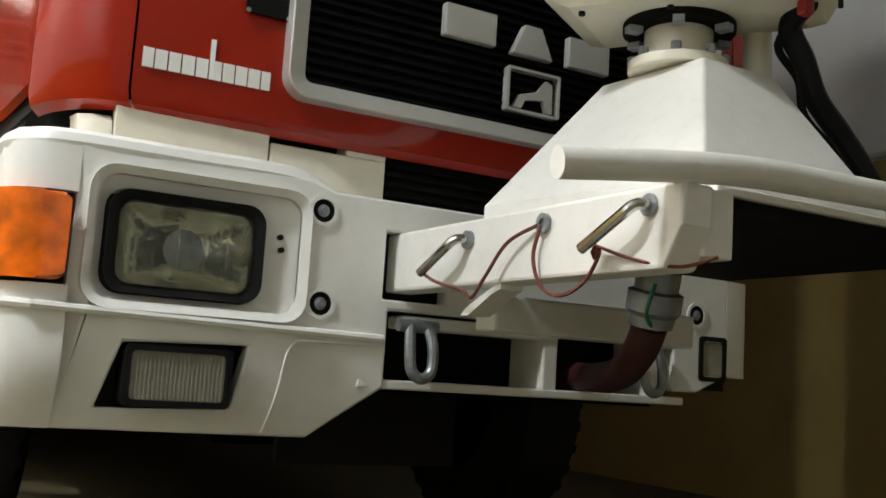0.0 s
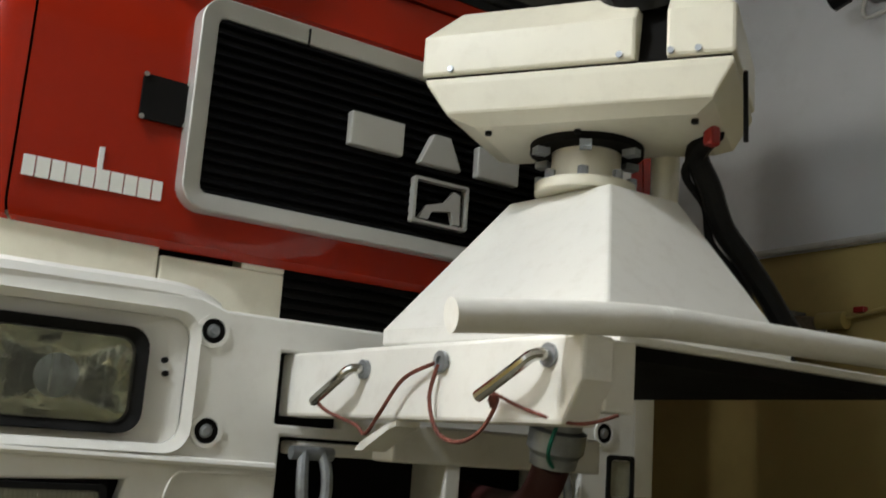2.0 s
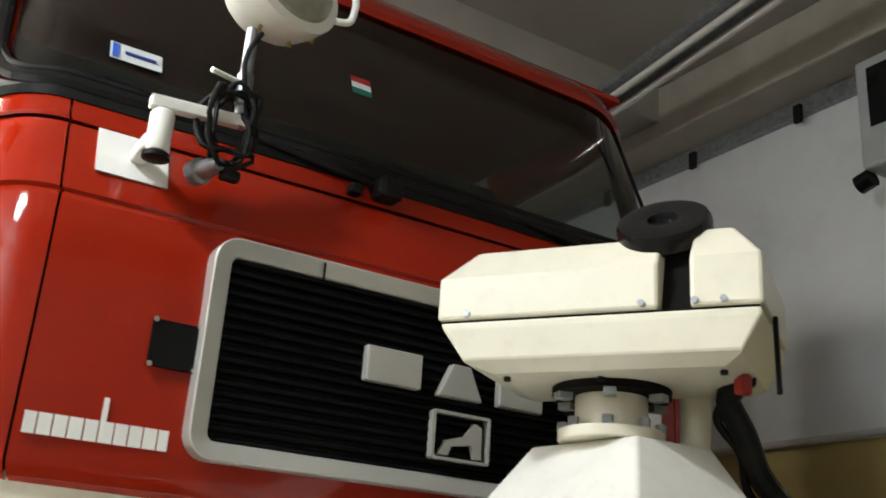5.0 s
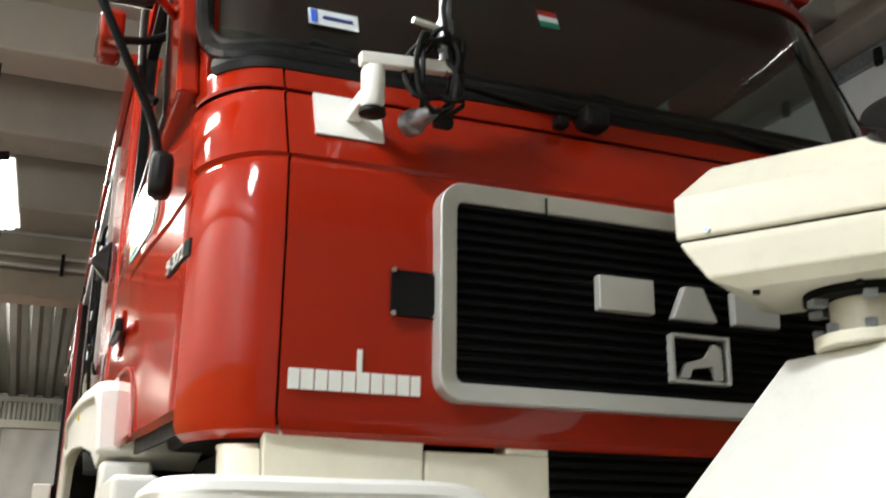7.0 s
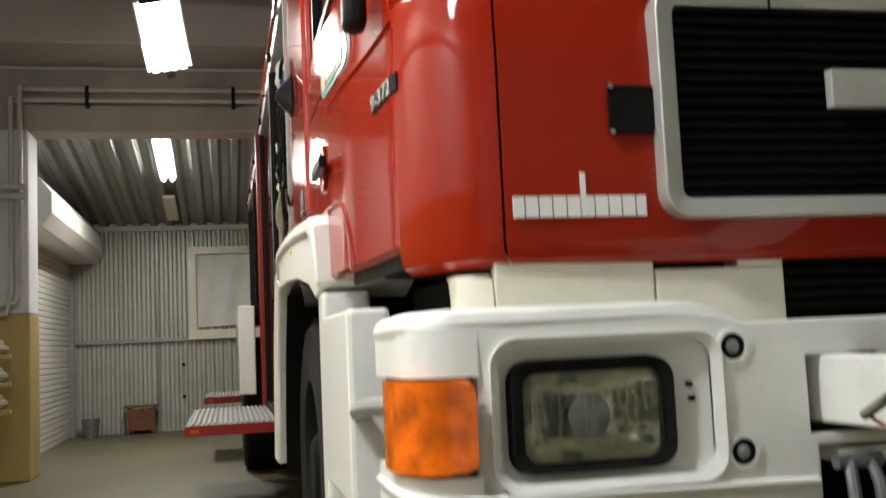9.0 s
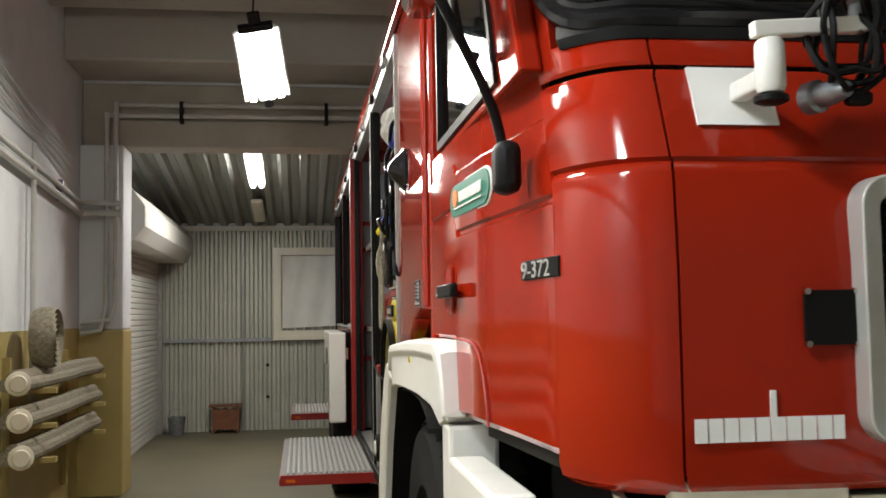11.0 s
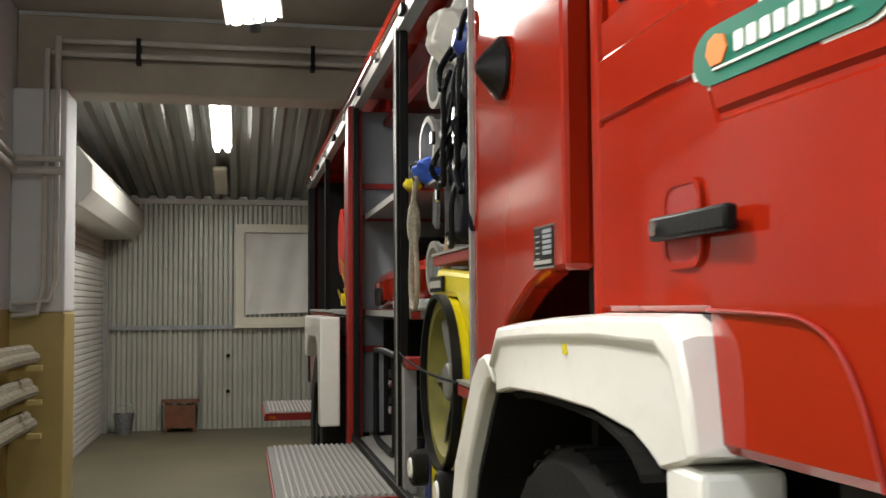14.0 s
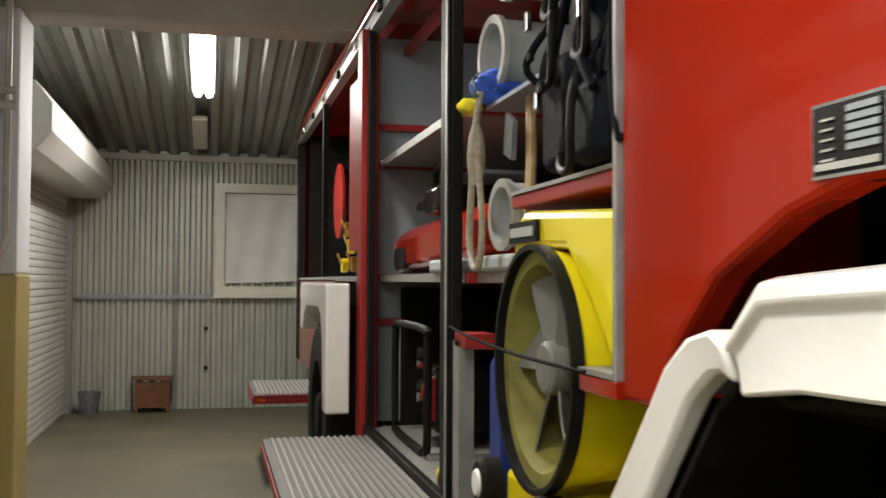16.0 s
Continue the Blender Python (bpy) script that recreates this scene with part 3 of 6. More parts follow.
cab_patch("front_band", [(0.238, 0.01)] + FRONT[1:], BAND, RED)
cab_patch("corner_band", RIGHT_ARC, BAND, RED)
cab_patch("seam_filler", SIDE_L[2:] + LEFT_ARC + FRONT + RIGHT_ARC, [(1.12, 0.0), (1.9, 0.0)], BLACK, thick=0.01, off=0.022)


def door_foot(y):
    return 1.15 if y < 1.03 else (1.15 + (y - 1.03) / 0.03 * 0.2 if y < 1.06 else 1.352)


DOOR_PLAN = [(x, y) for x, y in [(0.0, 1.495), (0.0, 1.35), (0.0, 1.2), (0.006, 1.06), (0.0065, 1.03), (0.008, 1.0), (0.010, 0.96), (0.014, 0.90), (0.018, 0.82), (0.024, 0.72), (0.034, 0.62), (0.048, 0.45), (0.059, 0.282), (0.0613, 0.240), (0.0658, 0.2075)]]
cab_patch("door", DOOR_PLAN, [(1.15, 0.012), (1.165, 0.0), (1.3, 0.0), (1.5, 0.0), (1.628, 0.0), (1.635, 0.007), (1.643, 0.007), (1.65, 0.0), (1.73, 0.0), (1.803, 0.0), (1.812, 0.006), (1.905, 0.006)], RED, lo=door_foot)
part("door_pillar", boxes((0.0, 0.05, 1.503, 1.55, 1.30, 2.6)), RED, truck, smooth=False, bevel=0.012)
part("window_frame", frame_ring([(0.27, 1.905), (1.5, 1.905), (1.5, 2.62), (0.62, 2.62)], [(0.50, 1.935), (1.42, 1.935), (1.42, 2.54), (0.74, 2.54)], "x", 0.02, 0.07), RED, truck, smooth=False, bevel=0.01)
part("window_seal", frame_ring([(0.495, 1.93), (1.425, 1.93), (1.425, 2.545), (0.735, 2.545)], [(0.53, 1.955), (1.40, 1.955), (1.40, 2.52), (0.76, 2.52)], "x", 0.012, 0.03), BLACK, truck, smooth=False)
part("window_pane", prism([(0.52, 1.95), (1.41, 1.95), (1.41, 2.53), (0.75, 2.53)], "x", 0.03, 0.036), GLASS, truck, smooth=False)
part("grab_rail", tube([(0.0, 0.62, 2.02), (-0.035, 0.66, 2.08), (-0.035, 0.9, 2.45), (0.0, 0.93, 2.5)], 0.012), BLACK, truck)

WS_PLAN = LEFT_ARC[5:] + FRONT[1:-1] + RIGHT_ARC[:8]
ZW = [(1.955, 0.004), (1.975, 0.012), (2.03, 0.012), (2.3, 0.014), (2.55, 0.018), (2.66, 0.022)]
cab_patch("screen_seal", WS_PLAN, [(1.935, -0.004), (1.955, -0.012), (1.985, -0.006), (2.0, 0.004)], BLACK, "black rubber windscreen seal", thick=0.03)
cab_patch("windscreen", WS_PLAN, ZW, GLASS, "dark glossy windscreen", thick=0.006)
cab_patch("screen_post", LEFT_ARC[:5], [(1.94, 0.0), (2.3, 0.004), (2.68, 0.01)], RED, thick=0.03)
cab_patch("screen_post", RIGHT_ARC[6:], [(1.94, 0.0), (2.3, 0.004), (2.68, 0.01)], BLACK_GLOSS, thick=0.03)
cab_patch("roof_edge", SIDE_L + LEFT_ARC[1:] + FRONT[1:] + RIGHT_ARC[1:] + SIDE_R[1:], [(2.64, 0.01), (2.66, -0.002), (2.70, 0.0), (2.76, 0.03), (2.80, 0.09)], RED)


def on_cab(i, z, out=0.0):
    """A point of the windscreen's surface, i steps along the plan from the near side."""
    plan = LEFT_ARC + FRONT[1:]
    k = min(int(i), len(plan) - 2)
    (xa, ya), (xb, yb) = plan[k], plan[k + 1]
    x, y = xa + (xb - xa) * (i - k), ya + (yb - ya) * (i - k)
    d = 0.004 - out
    return (1.15 + (x - 1.15) * (1 - d * 0.85), 0.9 + (y - 0.9) * (1 - d * 1.1) + lean(z) * max(0.0, min(1.0, (1.2 - y) / 1.1)), z)


CORNER = [(8.6 - 5.2 * math.sin(radians(90 * q / 10)), 2.16 - 0.185 * math.cos(radians(90 * q / 10))) for q in range(11)]
SEAL = [(12 + q, 1.975) for q in range(23, 0, -2)] + [(12, 1.975), (10.5, 1.975)] + CORNER + [(3.4, 2.3), (3.4, 2.45), (3.4, 2.64)]
part("screen_seal", tube([on_cab(i, z, 0.004) for i, z in SEAL], 0.024, n=10, k=2), BLACK_GLOSS, truck, "thick black rubber windscreen seal")
part("screen_seal", tube([on_cab(i, z + 0.03, 0.004) for i, z in SEAL[:-3]] + [on_cab(4.1, z, 0.004) for z in (2.3, 2.45, 2.64)], 0.015, n=8, k=2), BLACK, truck)
fill = bmesh.new()
rim = [fill.verts.new(on_cab(i, z, 0.006)) for i, z in [(10.5, 1.975)] + CORNER]
low = [fill.verts.new(on_cab(10.5 - 7.1 * q / 11, 1.935 if q < 8 else 1.935 + 0.225 * (q - 7) / 4, 0.006)) for q in range(12)]
for q in range(11):
    fill.faces.new((rim[q], rim[q + 1], low[q + 1], low[q]))
part("screen_corner", fill, RED, truck)
part("roof", boxes((0.12, 2.2, 0.55, 1.55, 2.77, 2.80)), RED, truck, smooth=False, bevel=0.02)
part("side_wall", boxes((2.27, 2.33, 0.4, 1.55, 1.1, 1.9)), RED, truck, smooth=False, bevel=0.02)
part("rear_wall", boxes((0.05, 2.3, 1.50, 1.548, 1.1, 2.75)), INTERIOR, truck, smooth=False)
part("dashboard", boxes((0.15, 2.15, 0.34, 0.62, 1.2, 2.02), (0.15, 2.15, 0.5, 1.45, 1.15, 1.3)), INTERIOR, truck, smooth=False, bevel=0.02)
for x in (0.35, 1.5):
    part("seat", boxes((x, x + 0.5, 0.95, 1.4, 1.3, 1.7), (x, x + 0.5, 1.3, 1.45, 1.7, 2.4)), INTERIOR, truck, smooth=False, bevel=0.05)

# windscreen papers and wipers


def screen_y(z):
    return 0.028 + lean(z)


def on_screen(name, x0, x1, z0, z1, mat, parent=truck, label="", up=0.0):
    a, b = screen_y(z0) - 0.017 + up, screen_y(z1) - 0.017 + up
    bm = loft([[(x0, a, z0), (x1, a, z0), (x1, a + 0.003, z0), (x0, a + 0.003, z0)], [(x0, b, z1), (x1, b, z1), (x1, b + 0.003, z1), (x0, b + 0.003, z1)]])
    return part(name, bm, mat, parent, label, smooth=False)


PAPER = material("white_paper", (0.62, 0.66, 0.68), 0.6, var=0.05)
sticker = on_screen("sticker", 0.305, 0.43, 2.105, 2.158, PAPER, label="white and blue permit sticker")
on_screen("blue_strip", 0.31, 0.325, 2.11, 2.153, BLUE, label="blue edge strip", up=-0.004)
on_screen("print_bar", 0.34, 0.415, 2.127, 2.136, BLUE_DRUM, label="illegible print bar", up=-0.004)
for k, mt in enumerate((GREEN, PAPER, RED_FRAME)):
    on_screen("pennant_stripe", 0.968, 1.028, 2.275 + 0.022 * k, 2.297 + 0.022 * k, mt, label="striped pennant sticker")
for x0, x1 in ((0.30, 1.0), (1.05, 1.75)):
    part("wiper", tube([(x0, screen_y(2.03) - 0.03, 2.03), ((x0 + x1) / 2, screen_y(1.98) - 0.045, 1.975), (x1, screen_y(1.93) - 0.05, 1.93)], 0.009, n=8), BLACK, truck)
    part("wiper_blade", tube([(x0 - 0.03, screen_y(2.02) - 0.02, 2.025), (x1 - 0.1, screen_y(1.98) - 0.02, 1.965)], 0.007, n=6, soft=False), BLACK_GLOSS, truck)
    part("wiper_pivot", boxes((x1 - 0.03, x1 + 0.04, 0.05, 0.13, 1.89, 1.95)), BLACK, truck, smooth=False, bevel=0.015)
part("washer_jet", boxes((0.90, 0.935, 0.07, 0.11, 1.885, 1.915)), BLACK, truck, smooth=False, bevel=0.008)

# grille
G0, G1, GZ0, GZ1 = 0.553, 1.82, 1.183, 1.654
grille = part("grille_frame", frame_ring(rounded(G0, G1, GZ0, GZ1, 0.055), rounded(G0 + 0.043, G1 - 0.043, GZ0 + 0.04, GZ1 - 0.04, 0.018), "y", -0.042, 0.02, 0.014), SILVER, truck, "silver-grey grille surround", bevel=0.004)
part("grille_back", boxes((G0 + 0.03, G1 - 0.03, -0.002, 0.006, GZ0 + 0.03, GZ1 - 0.03)), BLACK, truck, smooth=False)
NS = 17
for i in range(NS):
    z = GZ0 + 0.045 + i * (GZ1 - GZ0 - 0.09) / (NS - 1)
    part("slat", prism([(-0.004, z - 0.008), (-0.022, z - 0.005), (-0.024, z + 0.002), (-0.006, z + 0.010)], "x", G0 + 0.042, G1 - 0.042), GRILLE, grille, smooth=False)
for poly in ([(0.928, 1.403), (0.928, 1.484), (1.072, 1.484), (1.072, 1.403)], [(1.118, 1.400), (1.155, 1.480), (1.205, 1.480), (1.242, 1.400)], [(1.29, 1.400), (1.29, 1.480), (1.42, 1.480), (1.42, 1.400)]):
    part("badge_shape", prism(poly, "y", -0.045, -0.02), SILVER, grille, "raised plain silver badge shape", smooth=False, bevel=0.004)
emblem = part("emblem_frame", frame_ring(rounded(1.112, 1.270, 1.256, 1.368, 0.004, 1), rounded(1.119, 1.263, 1.263, 1.361, 0.003, 1), "y", -0.042, -0.02), SILVER, grille, "square silver emblem frame", smooth=False)
part("emblem_shape", prism([(1.132, 1.268), (1.152, 1.302), (1.205, 1.318), (1.228, 1.350), (1.248, 1.342), (1.250, 1.268), (1.232, 1.268), (1.222, 1.298), (1.168, 1.290), (1.158, 1.268)], "y", -0.038, -0.024), SILVER, emblem, "plain cast emblem shape", smooth=False)
part("notch", boxes((0.80, 0.805, -0.0432, -0.041, 1.605, 1.645)), BLACK, grille, smooth=False)

# dark cover plate, maker's lettering as plain bars
plate = part("cover_plate", boxes((0.458, 0.557, -0.007, 0.002, 1.357, 1.453)), DARK, truck, "dark square cover plate", smooth=False)
for x in (0.461, 0.553):
    for z in (1.359, 1.451):
        part("screw", cylinder((x, -0.012, z), (x, 0.0, z), 0.006, n=10), CHROME, plate)
x = 0.253
for w, h in ((0.022, 0.041), (0.025, 0.041), (0.025, 0.041), (0.026, 0.041), (0.025, 0.041), (0.010, 0.087), (0.016, 0.041), (0.025, 0.041), (0.025, 0.041), (0.026, 0.041), (0.020, 0.041)):
    part("lettering_bar", boxes((x, x + w, 0.0015, 0.006, 1.193, 1.193 + h)), WHITE, truck, "white maker's lettering as a plain bar", smooth=False)
    x += w + 0.0032 + (0.0 if h < 0.05 else -0.003)

# strip below the cab: white covers and the dark radiator mouth
part("under_cover", shell([[(0.16, 0.16 + d, z), (0.143, 0.10 + d, z), (0.15, 0.055 + d, z), (0.175, 0.035 + d, z), (0.2135, 0.03 + d, z)] for z, d in ((0.93, 0.0), (1.04, 0.0), (1.075, 0.01), (1.09, 0.03))], 0.02), CREAM, truck)
part("under_cover", boxes((0.2165, 0.547, 0.03, 0.06, 0.93, 1.125)), CREAM, truck, smooth=False, bevel=0.004)
part("under_cover", boxes((0.551, 0.833, 0.03, 0.09, 0.93, 1.088), (0.731, 0.833, 0.03, 0.09, 1.0881, 1.135)), CREAM, truck, smooth=False, bevel=0.004)
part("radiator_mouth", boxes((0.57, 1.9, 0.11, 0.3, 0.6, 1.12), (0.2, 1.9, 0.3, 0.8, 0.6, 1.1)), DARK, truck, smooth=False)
for i in range(5):
    part("mouth_rib", boxes((0.81, 1.6, 0.095, 0.108, 1.0 + i * 0.024, 1.012 + i * 0.024)), BLACK, truck, smooth=False)

# bumper
BY = -0.105
HOLE_HEAD = rounded(0.178, 0.588, 0.705, 0.946, 0.04)
HOLE_FOG = [(0.215, 0.502), (0.475, 0.508), (0.496, 0.637), (0.25, 0.628)]
HOLE_ARM = [(0.785, 0.758), (0.94, 0.758), (0.94, 0.906), (0.785, 0.906)]
bumper = part("bumper", plate_with_holes([(0.14, 0.46), (0.655, 0.455), (0.70, 0.492), (0.80, 0.568), (0.80, 0.735), (1.62, 0.735), (1.62, 0.60), (1.70, 0.60), (1.80, 0.645), (1.80, 0.90), (1.76, 0.975), (0.66, 0.975), (0.60, 0.995), (0.14, 0.995)], [HOLE_HEAD, HOLE_FOG, HOLE_ARM], BY, BY + 0.045), WHITE, truck, "white plastic front bumper", bevel=0.006)
for v in bumper.data.vertices:
    if v.co.z < 0.56:
        v.co.y += (0.56 - v.co.z) * 0.55
corner = [(0.142, BY), (0.10, BY + 0.003), (0.06, BY + 0.016), (0.03, BY + 0.042), (0.014, BY + 0.09), (0.010, BY + 0.18), (0.012, BY + 0.36)]


def bumper_corner(pts, holez, mirror=0.0):
    for z0, z1, n in holez:
        rows = []
        for i in range(n + 1):
            z = z0 + (z1 - z0) * i / n
            d = max(0.0, 0.56 - z) * 0.55 + (0.02 if z == 0.995 else 0.0)
            rows.append([(mirror - x if mirror else x, y + d, z) for x, y in (pts[::-1] if mirror else pts)][::-1])
        part("bumper_corner", shell(rows, 0.03), WHITE, truck)


bumper_corner(corner, ((0.46, 0.724, 5), (0.899, 0.985, 3)))
bumper_corner(corner, ((0.645, 0.90, 6),), mirror=1.94)
part("bumper_top", prism([(0.016, 0.24), (0.02, 0.0), (0.04, -0.05), (0.10, -0.09), (0.60, -0.094), (0.66, -0.085), (1.76, -0.085), (1.76, 0.06), (0.66, 0.06), (0.4, 0.1), (0.1, 0.24)], "z", 0.962, 0.976), WHITE, truck, smooth=False, bevel=0.004)
part("bumper_lip", tube([(0.035, 0.24, 0.985), (0.035, 0.02, 0.988), (0.06, -0.045, 0.99), (0.13, -0.076, 0.992), (0.35, -0.078, 0.992), (0.56, -0.076, 0.991), (0.64, -0.07, 0.965)], 0.029, n=10, k=5), WHITE, truck)
part("bumper_crease", tube([(0.01, 0.24, 0.688), (0.012, 0.0, 0.688), (0.03, -0.066, 0.686), (0.09, -0.104, 0.684), (0.14, -0.108, 0.683), (0.79, -0.108, 0.672)], 0.009, n=8, k=4), WHITE, truck)
part("lamp_surround", frame_ring(rounded(0.160, 0.606, 0.688, 0.962, 0.05), rounded(0.178, 0.588, 0.705, 0.946, 0.04), "y", BY - 0.01, BY + 0.02, 0.012), WHITE, truck)
part("lamp_tray", frame_ring(rounded(0.176, 0.590, 0.703, 0.948, 0.04), rounded(0.196, 0.514, 0.718, 0.922, 0.04), "y", BY + 0.012, BY + 0.055, 0.014), WHITE, truck)
headlight = part("headlight_seal", frame_ring(rounded(0.200, 0.510, 0.720, 0.919, 0.04), rounded(0.221, 0.487, 0.737, 0.899, 0.03), "y", BY - 0.002, BY + 0.05, 0.01), BLACK, truck, "thick black rubber headlight seal")
part("reflector", loft([[(x, BY + d, z) for x, z in rounded(0.223 + 0.11 * k, 0.485 - 0.11 * k, 0.739 + 0.06 * k, 0.897 - 0.06 * k, 0.03 - 0.012 * k)] for d, k in ((0.02, 0.0), (0.045, 0.1), (0.07, 0.27), (0.09, 0.5), (0.103, 0.8), (0.106, 1.0))], caps=False), REFLECTOR, headlight)
part("reflector_back", boxes((0.24, 0.47, BY + 0.107, BY + 0.112, 0.75, 0.89)), DARK, headlight, smooth=False)
part("bulb_cap", lathe((0.354, BY + 0.05, 0.816), (0, -1, 0), [(-0.02, 0.03), (0.02, 0.041), (0.03, 0.015)]), STEEL, headlight)
part("lens", prism(rounded(0.221, 0.487, 0.737, 0.899, 0.03), "y", BY + 0.004, BY + 0.010), LENS, headlight, "ribbed clear lamp glass")
for i in range(15):
    x = 0.238 + i * 0.0163
    part("rib", boxes((x, x + 0.004, BY + 0.001, BY + 0.0039, 0.835 if i % 3 else 0.755, 0.882)), LENS, headlight, smooth=False)
for z, x in ((0.838, 0.551), (0.864, 0.547)):
    part("adjuster", cylinder((x, BY + 0.01, z), (x, BY + 0.03, z), 0.006, n=10), BLACK, truck)
part("indicator", shell([[(x, y, z) for x, y in [(0.016, 0.07), (0.017, 0.0), (0.027, -0.048), (0.049, -0.079), (0.09, -0.099), (xe, -0.106)]][::-1] for z, xe in ((0.731, 0.114), (0.733, 0.122), (0.738, 0.129), (0.747, 0.133), (0.79, 0.1335), (0.84, 0.1335), (0.879, 0.133), (0.888, 0.129), (0.893, 0.122), (0.895, 0.114))], 0.02), INDICATOR, truck, "orange ribbed indicator lens")
part("lamp_gap", shell([[(x, y + 0.02, z) for x, y in [(0.03, 0.16), (0.035, 0.05), (0.05, -0.01), (0.08, -0.06), (0.155, -0.07)]][::-1] for z in (0.712, 0.915)], 0.01), BLACK, truck)
for sx, up in (((0.268, 0.452), -0.004), ((1.715, 1.785), 0.118)):
    fog = part("fog_lamp_case", frame_ring(rounded(sx[0] - 0.012, sx[1] + 0.012, 0.513 + up, 0.63 + up, 0.012), rounded(sx[0], sx[1], 0.525 + up, 0.618 + up, 0.01), "y", BY - 0.006, BY + 0.07), BLACK, truck, "black fog lamp case")
    part("lens", boxes((sx[0], sx[1], BY + 0.002, BY + 0.014, 0.525 + up, 0.618 + up)), FOG_GLASS, fog, "ribbed pale fog lamp glass", smooth=False)
    for i in range(22):
        x = sx[0] + 0.003 + (sx[1] - sx[0]) * i / 22.4
        part("rib", boxes((x, x + 0.003, BY - 0.001, BY + 0.0018, 0.527 + up, 0.616 + up)), FOG_GLASS, fog, smooth=False)
    part("fog_recess", boxes((sx[0] - 0.08, sx[1] + 0.08, BY + 0.072, BY + 0.08, 0.49 + up, 0.65 + up)), BLACK, truck, smooth=False)
for x, z in ((0.632, 0.930), (0.640, 0.735), (1.69, 0.80)):
    b = part("bolt_cup", disc_ring((x, BY - 0.005, z), (0, 1, 0), 0.033, 0.025, 0.03, 28), WHITE, truck)
    part("cup_floor", cylinder((x, BY - 0.0015, z), (x, BY + 0.02, z), 0.0245, n=24), DARK, b)
    part("bolt", lathe((x, BY, z), (0, -1, 0), [(0, 0.014), (0.003, 0.013), (0.004, 0.008), (0.008, 0.007)], 16), STEEL, b, "dark recessed bolt")
part("bumper_emboss", tube([(0.555, BY + 0.052, 0.465), (0.565, BY + 0.012, 0.54), (0.575, BY, 0.62), (0.59, BY - 0.001, 0.648), (0.62, BY - 0.001, 0.655), (0.795, BY - 0.001, 0.657)], 0.0032, n=8, k=4), WHITE, truck)
part("slot_back", boxes((0.78, 0.95, BY + 0.05, BY + 0.2, 0.74, 0.93)), BLACK, truck, smooth=False)

# tow frame under the bumper
part("tow_beam", boxes((0.84, 1.26, -0.10, -0.02, 0.700, 0.728)), WHITE_WORN, truck, smooth=False, bevel=0.006)
part("tow_post", boxes((1.22, 1.262, -0.095, 0.05, 0.585, 0.735)), WHITE_WORN, truck, smooth=False, bevel=0.005)
part("tow_post", boxes((1.545, 1.585, -0.095, 0.05, 0.585, 0.735)), WHITE_WORN, truck, smooth=False, bevel=0.005)
part("skid_plate", boxes((0.74, 1.66, -0.10, 0.12, 0.566, 0.586)), WHITE_WORN, truck, smooth=False, bevel=0.004)
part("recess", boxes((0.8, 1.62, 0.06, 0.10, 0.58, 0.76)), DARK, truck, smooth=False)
for x in (0.868, 1.52):
    sh = part("shackle", tube([(x - 0.022, -0.125, 0.705), (x - 0.028, -0.14, 0.66), (x - 0.024, -0.145, 0.61), (x, -0.147, 0.592), (x + 0.024, -0.145, 0.61), (x + 0.028, -0.14, 0.66), (x + 0.022, -0.125, 0.705)], 0.0125, n=10), STEEL, truck, "worn grey tow shackle")
    part("shackle_pin", cylinder((x - 0.05, -0.122, 0.705), (x + 0.045, -0.122, 0.705), 0.014, n=14), STEEL, sh)

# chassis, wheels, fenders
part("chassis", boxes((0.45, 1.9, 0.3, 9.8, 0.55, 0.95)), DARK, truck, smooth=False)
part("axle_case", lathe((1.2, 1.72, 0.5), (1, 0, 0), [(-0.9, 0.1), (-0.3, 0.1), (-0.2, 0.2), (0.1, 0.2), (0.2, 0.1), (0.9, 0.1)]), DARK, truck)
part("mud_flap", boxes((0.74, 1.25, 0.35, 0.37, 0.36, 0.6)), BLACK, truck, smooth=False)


def wheel(x, y, r, w, out):
    wh = part("wheel", lathe((x, y, r), (out, 0, 0), [(-w / 2, r * 0.6), (-w / 2, r * 0.94), (-w / 2 + 0.03, r), (w / 2 - 0.03, r), (w / 2, r * 0.94), (w / 2 + 0.01, r * 0.8), (w / 2, r * 0.6), (w / 2 - 0.05, r * 0.56)], 48), TYRE, truck, "black truck tyre")
    part("rim", lathe((x, y, r), (out, 0, 0), [(-w / 2, r * 0.55), (w / 2 - 0.02, r * 0.55), (w / 2 - 0.06, r * 0.48), (w / 2 - 0.12, r * 0.3), (w / 2 - 0.02, r * 0.25), (w / 2 + 0.0, r * 0.2)], 32), DARK, wh)
    for k in range(10):
        a = 2 * math.pi * k / 10
        part("wheel_nut", cylinder((x + out * (w / 2 - 0.11), y + 0.2 * math.cos(a), r + 0.2 * math.sin(a)), (x + out * (w / 2 - 0.06), y + 0.2 * math.cos(a), r + 0.2 * math.sin(a)), 0.016, n=6), STEEL, wh)
    lug = prism([(-0.02, r - 0.002), (0.02, r - 0.002), (0.016, r + 0.005), (-0.016, r + 0.005)], "x", x - w / 2 + 0.02, x + w / 2 - 0.02)
    first = None
    for k in range(36):
        if first is None:
            first = part("tread_lug", lug, TYRE, wh, smooth=False)
            o = first
        else:
            o = new("tread_lug", first.data)
            o.parent = wh
        o.matrix_basis = Matrix.Translation((0, y, r)) @ Matrix.Rotation(2 * math.pi * k / 36, 4, "X")
    return wh


wheel(0.14, 1.72, 0.53, 0.3, -1)
wheel(2.2, 1.72, 0.53, 0.3, 1)
wheel(-0.02, 6.62, 0.53, 0.3, -1)
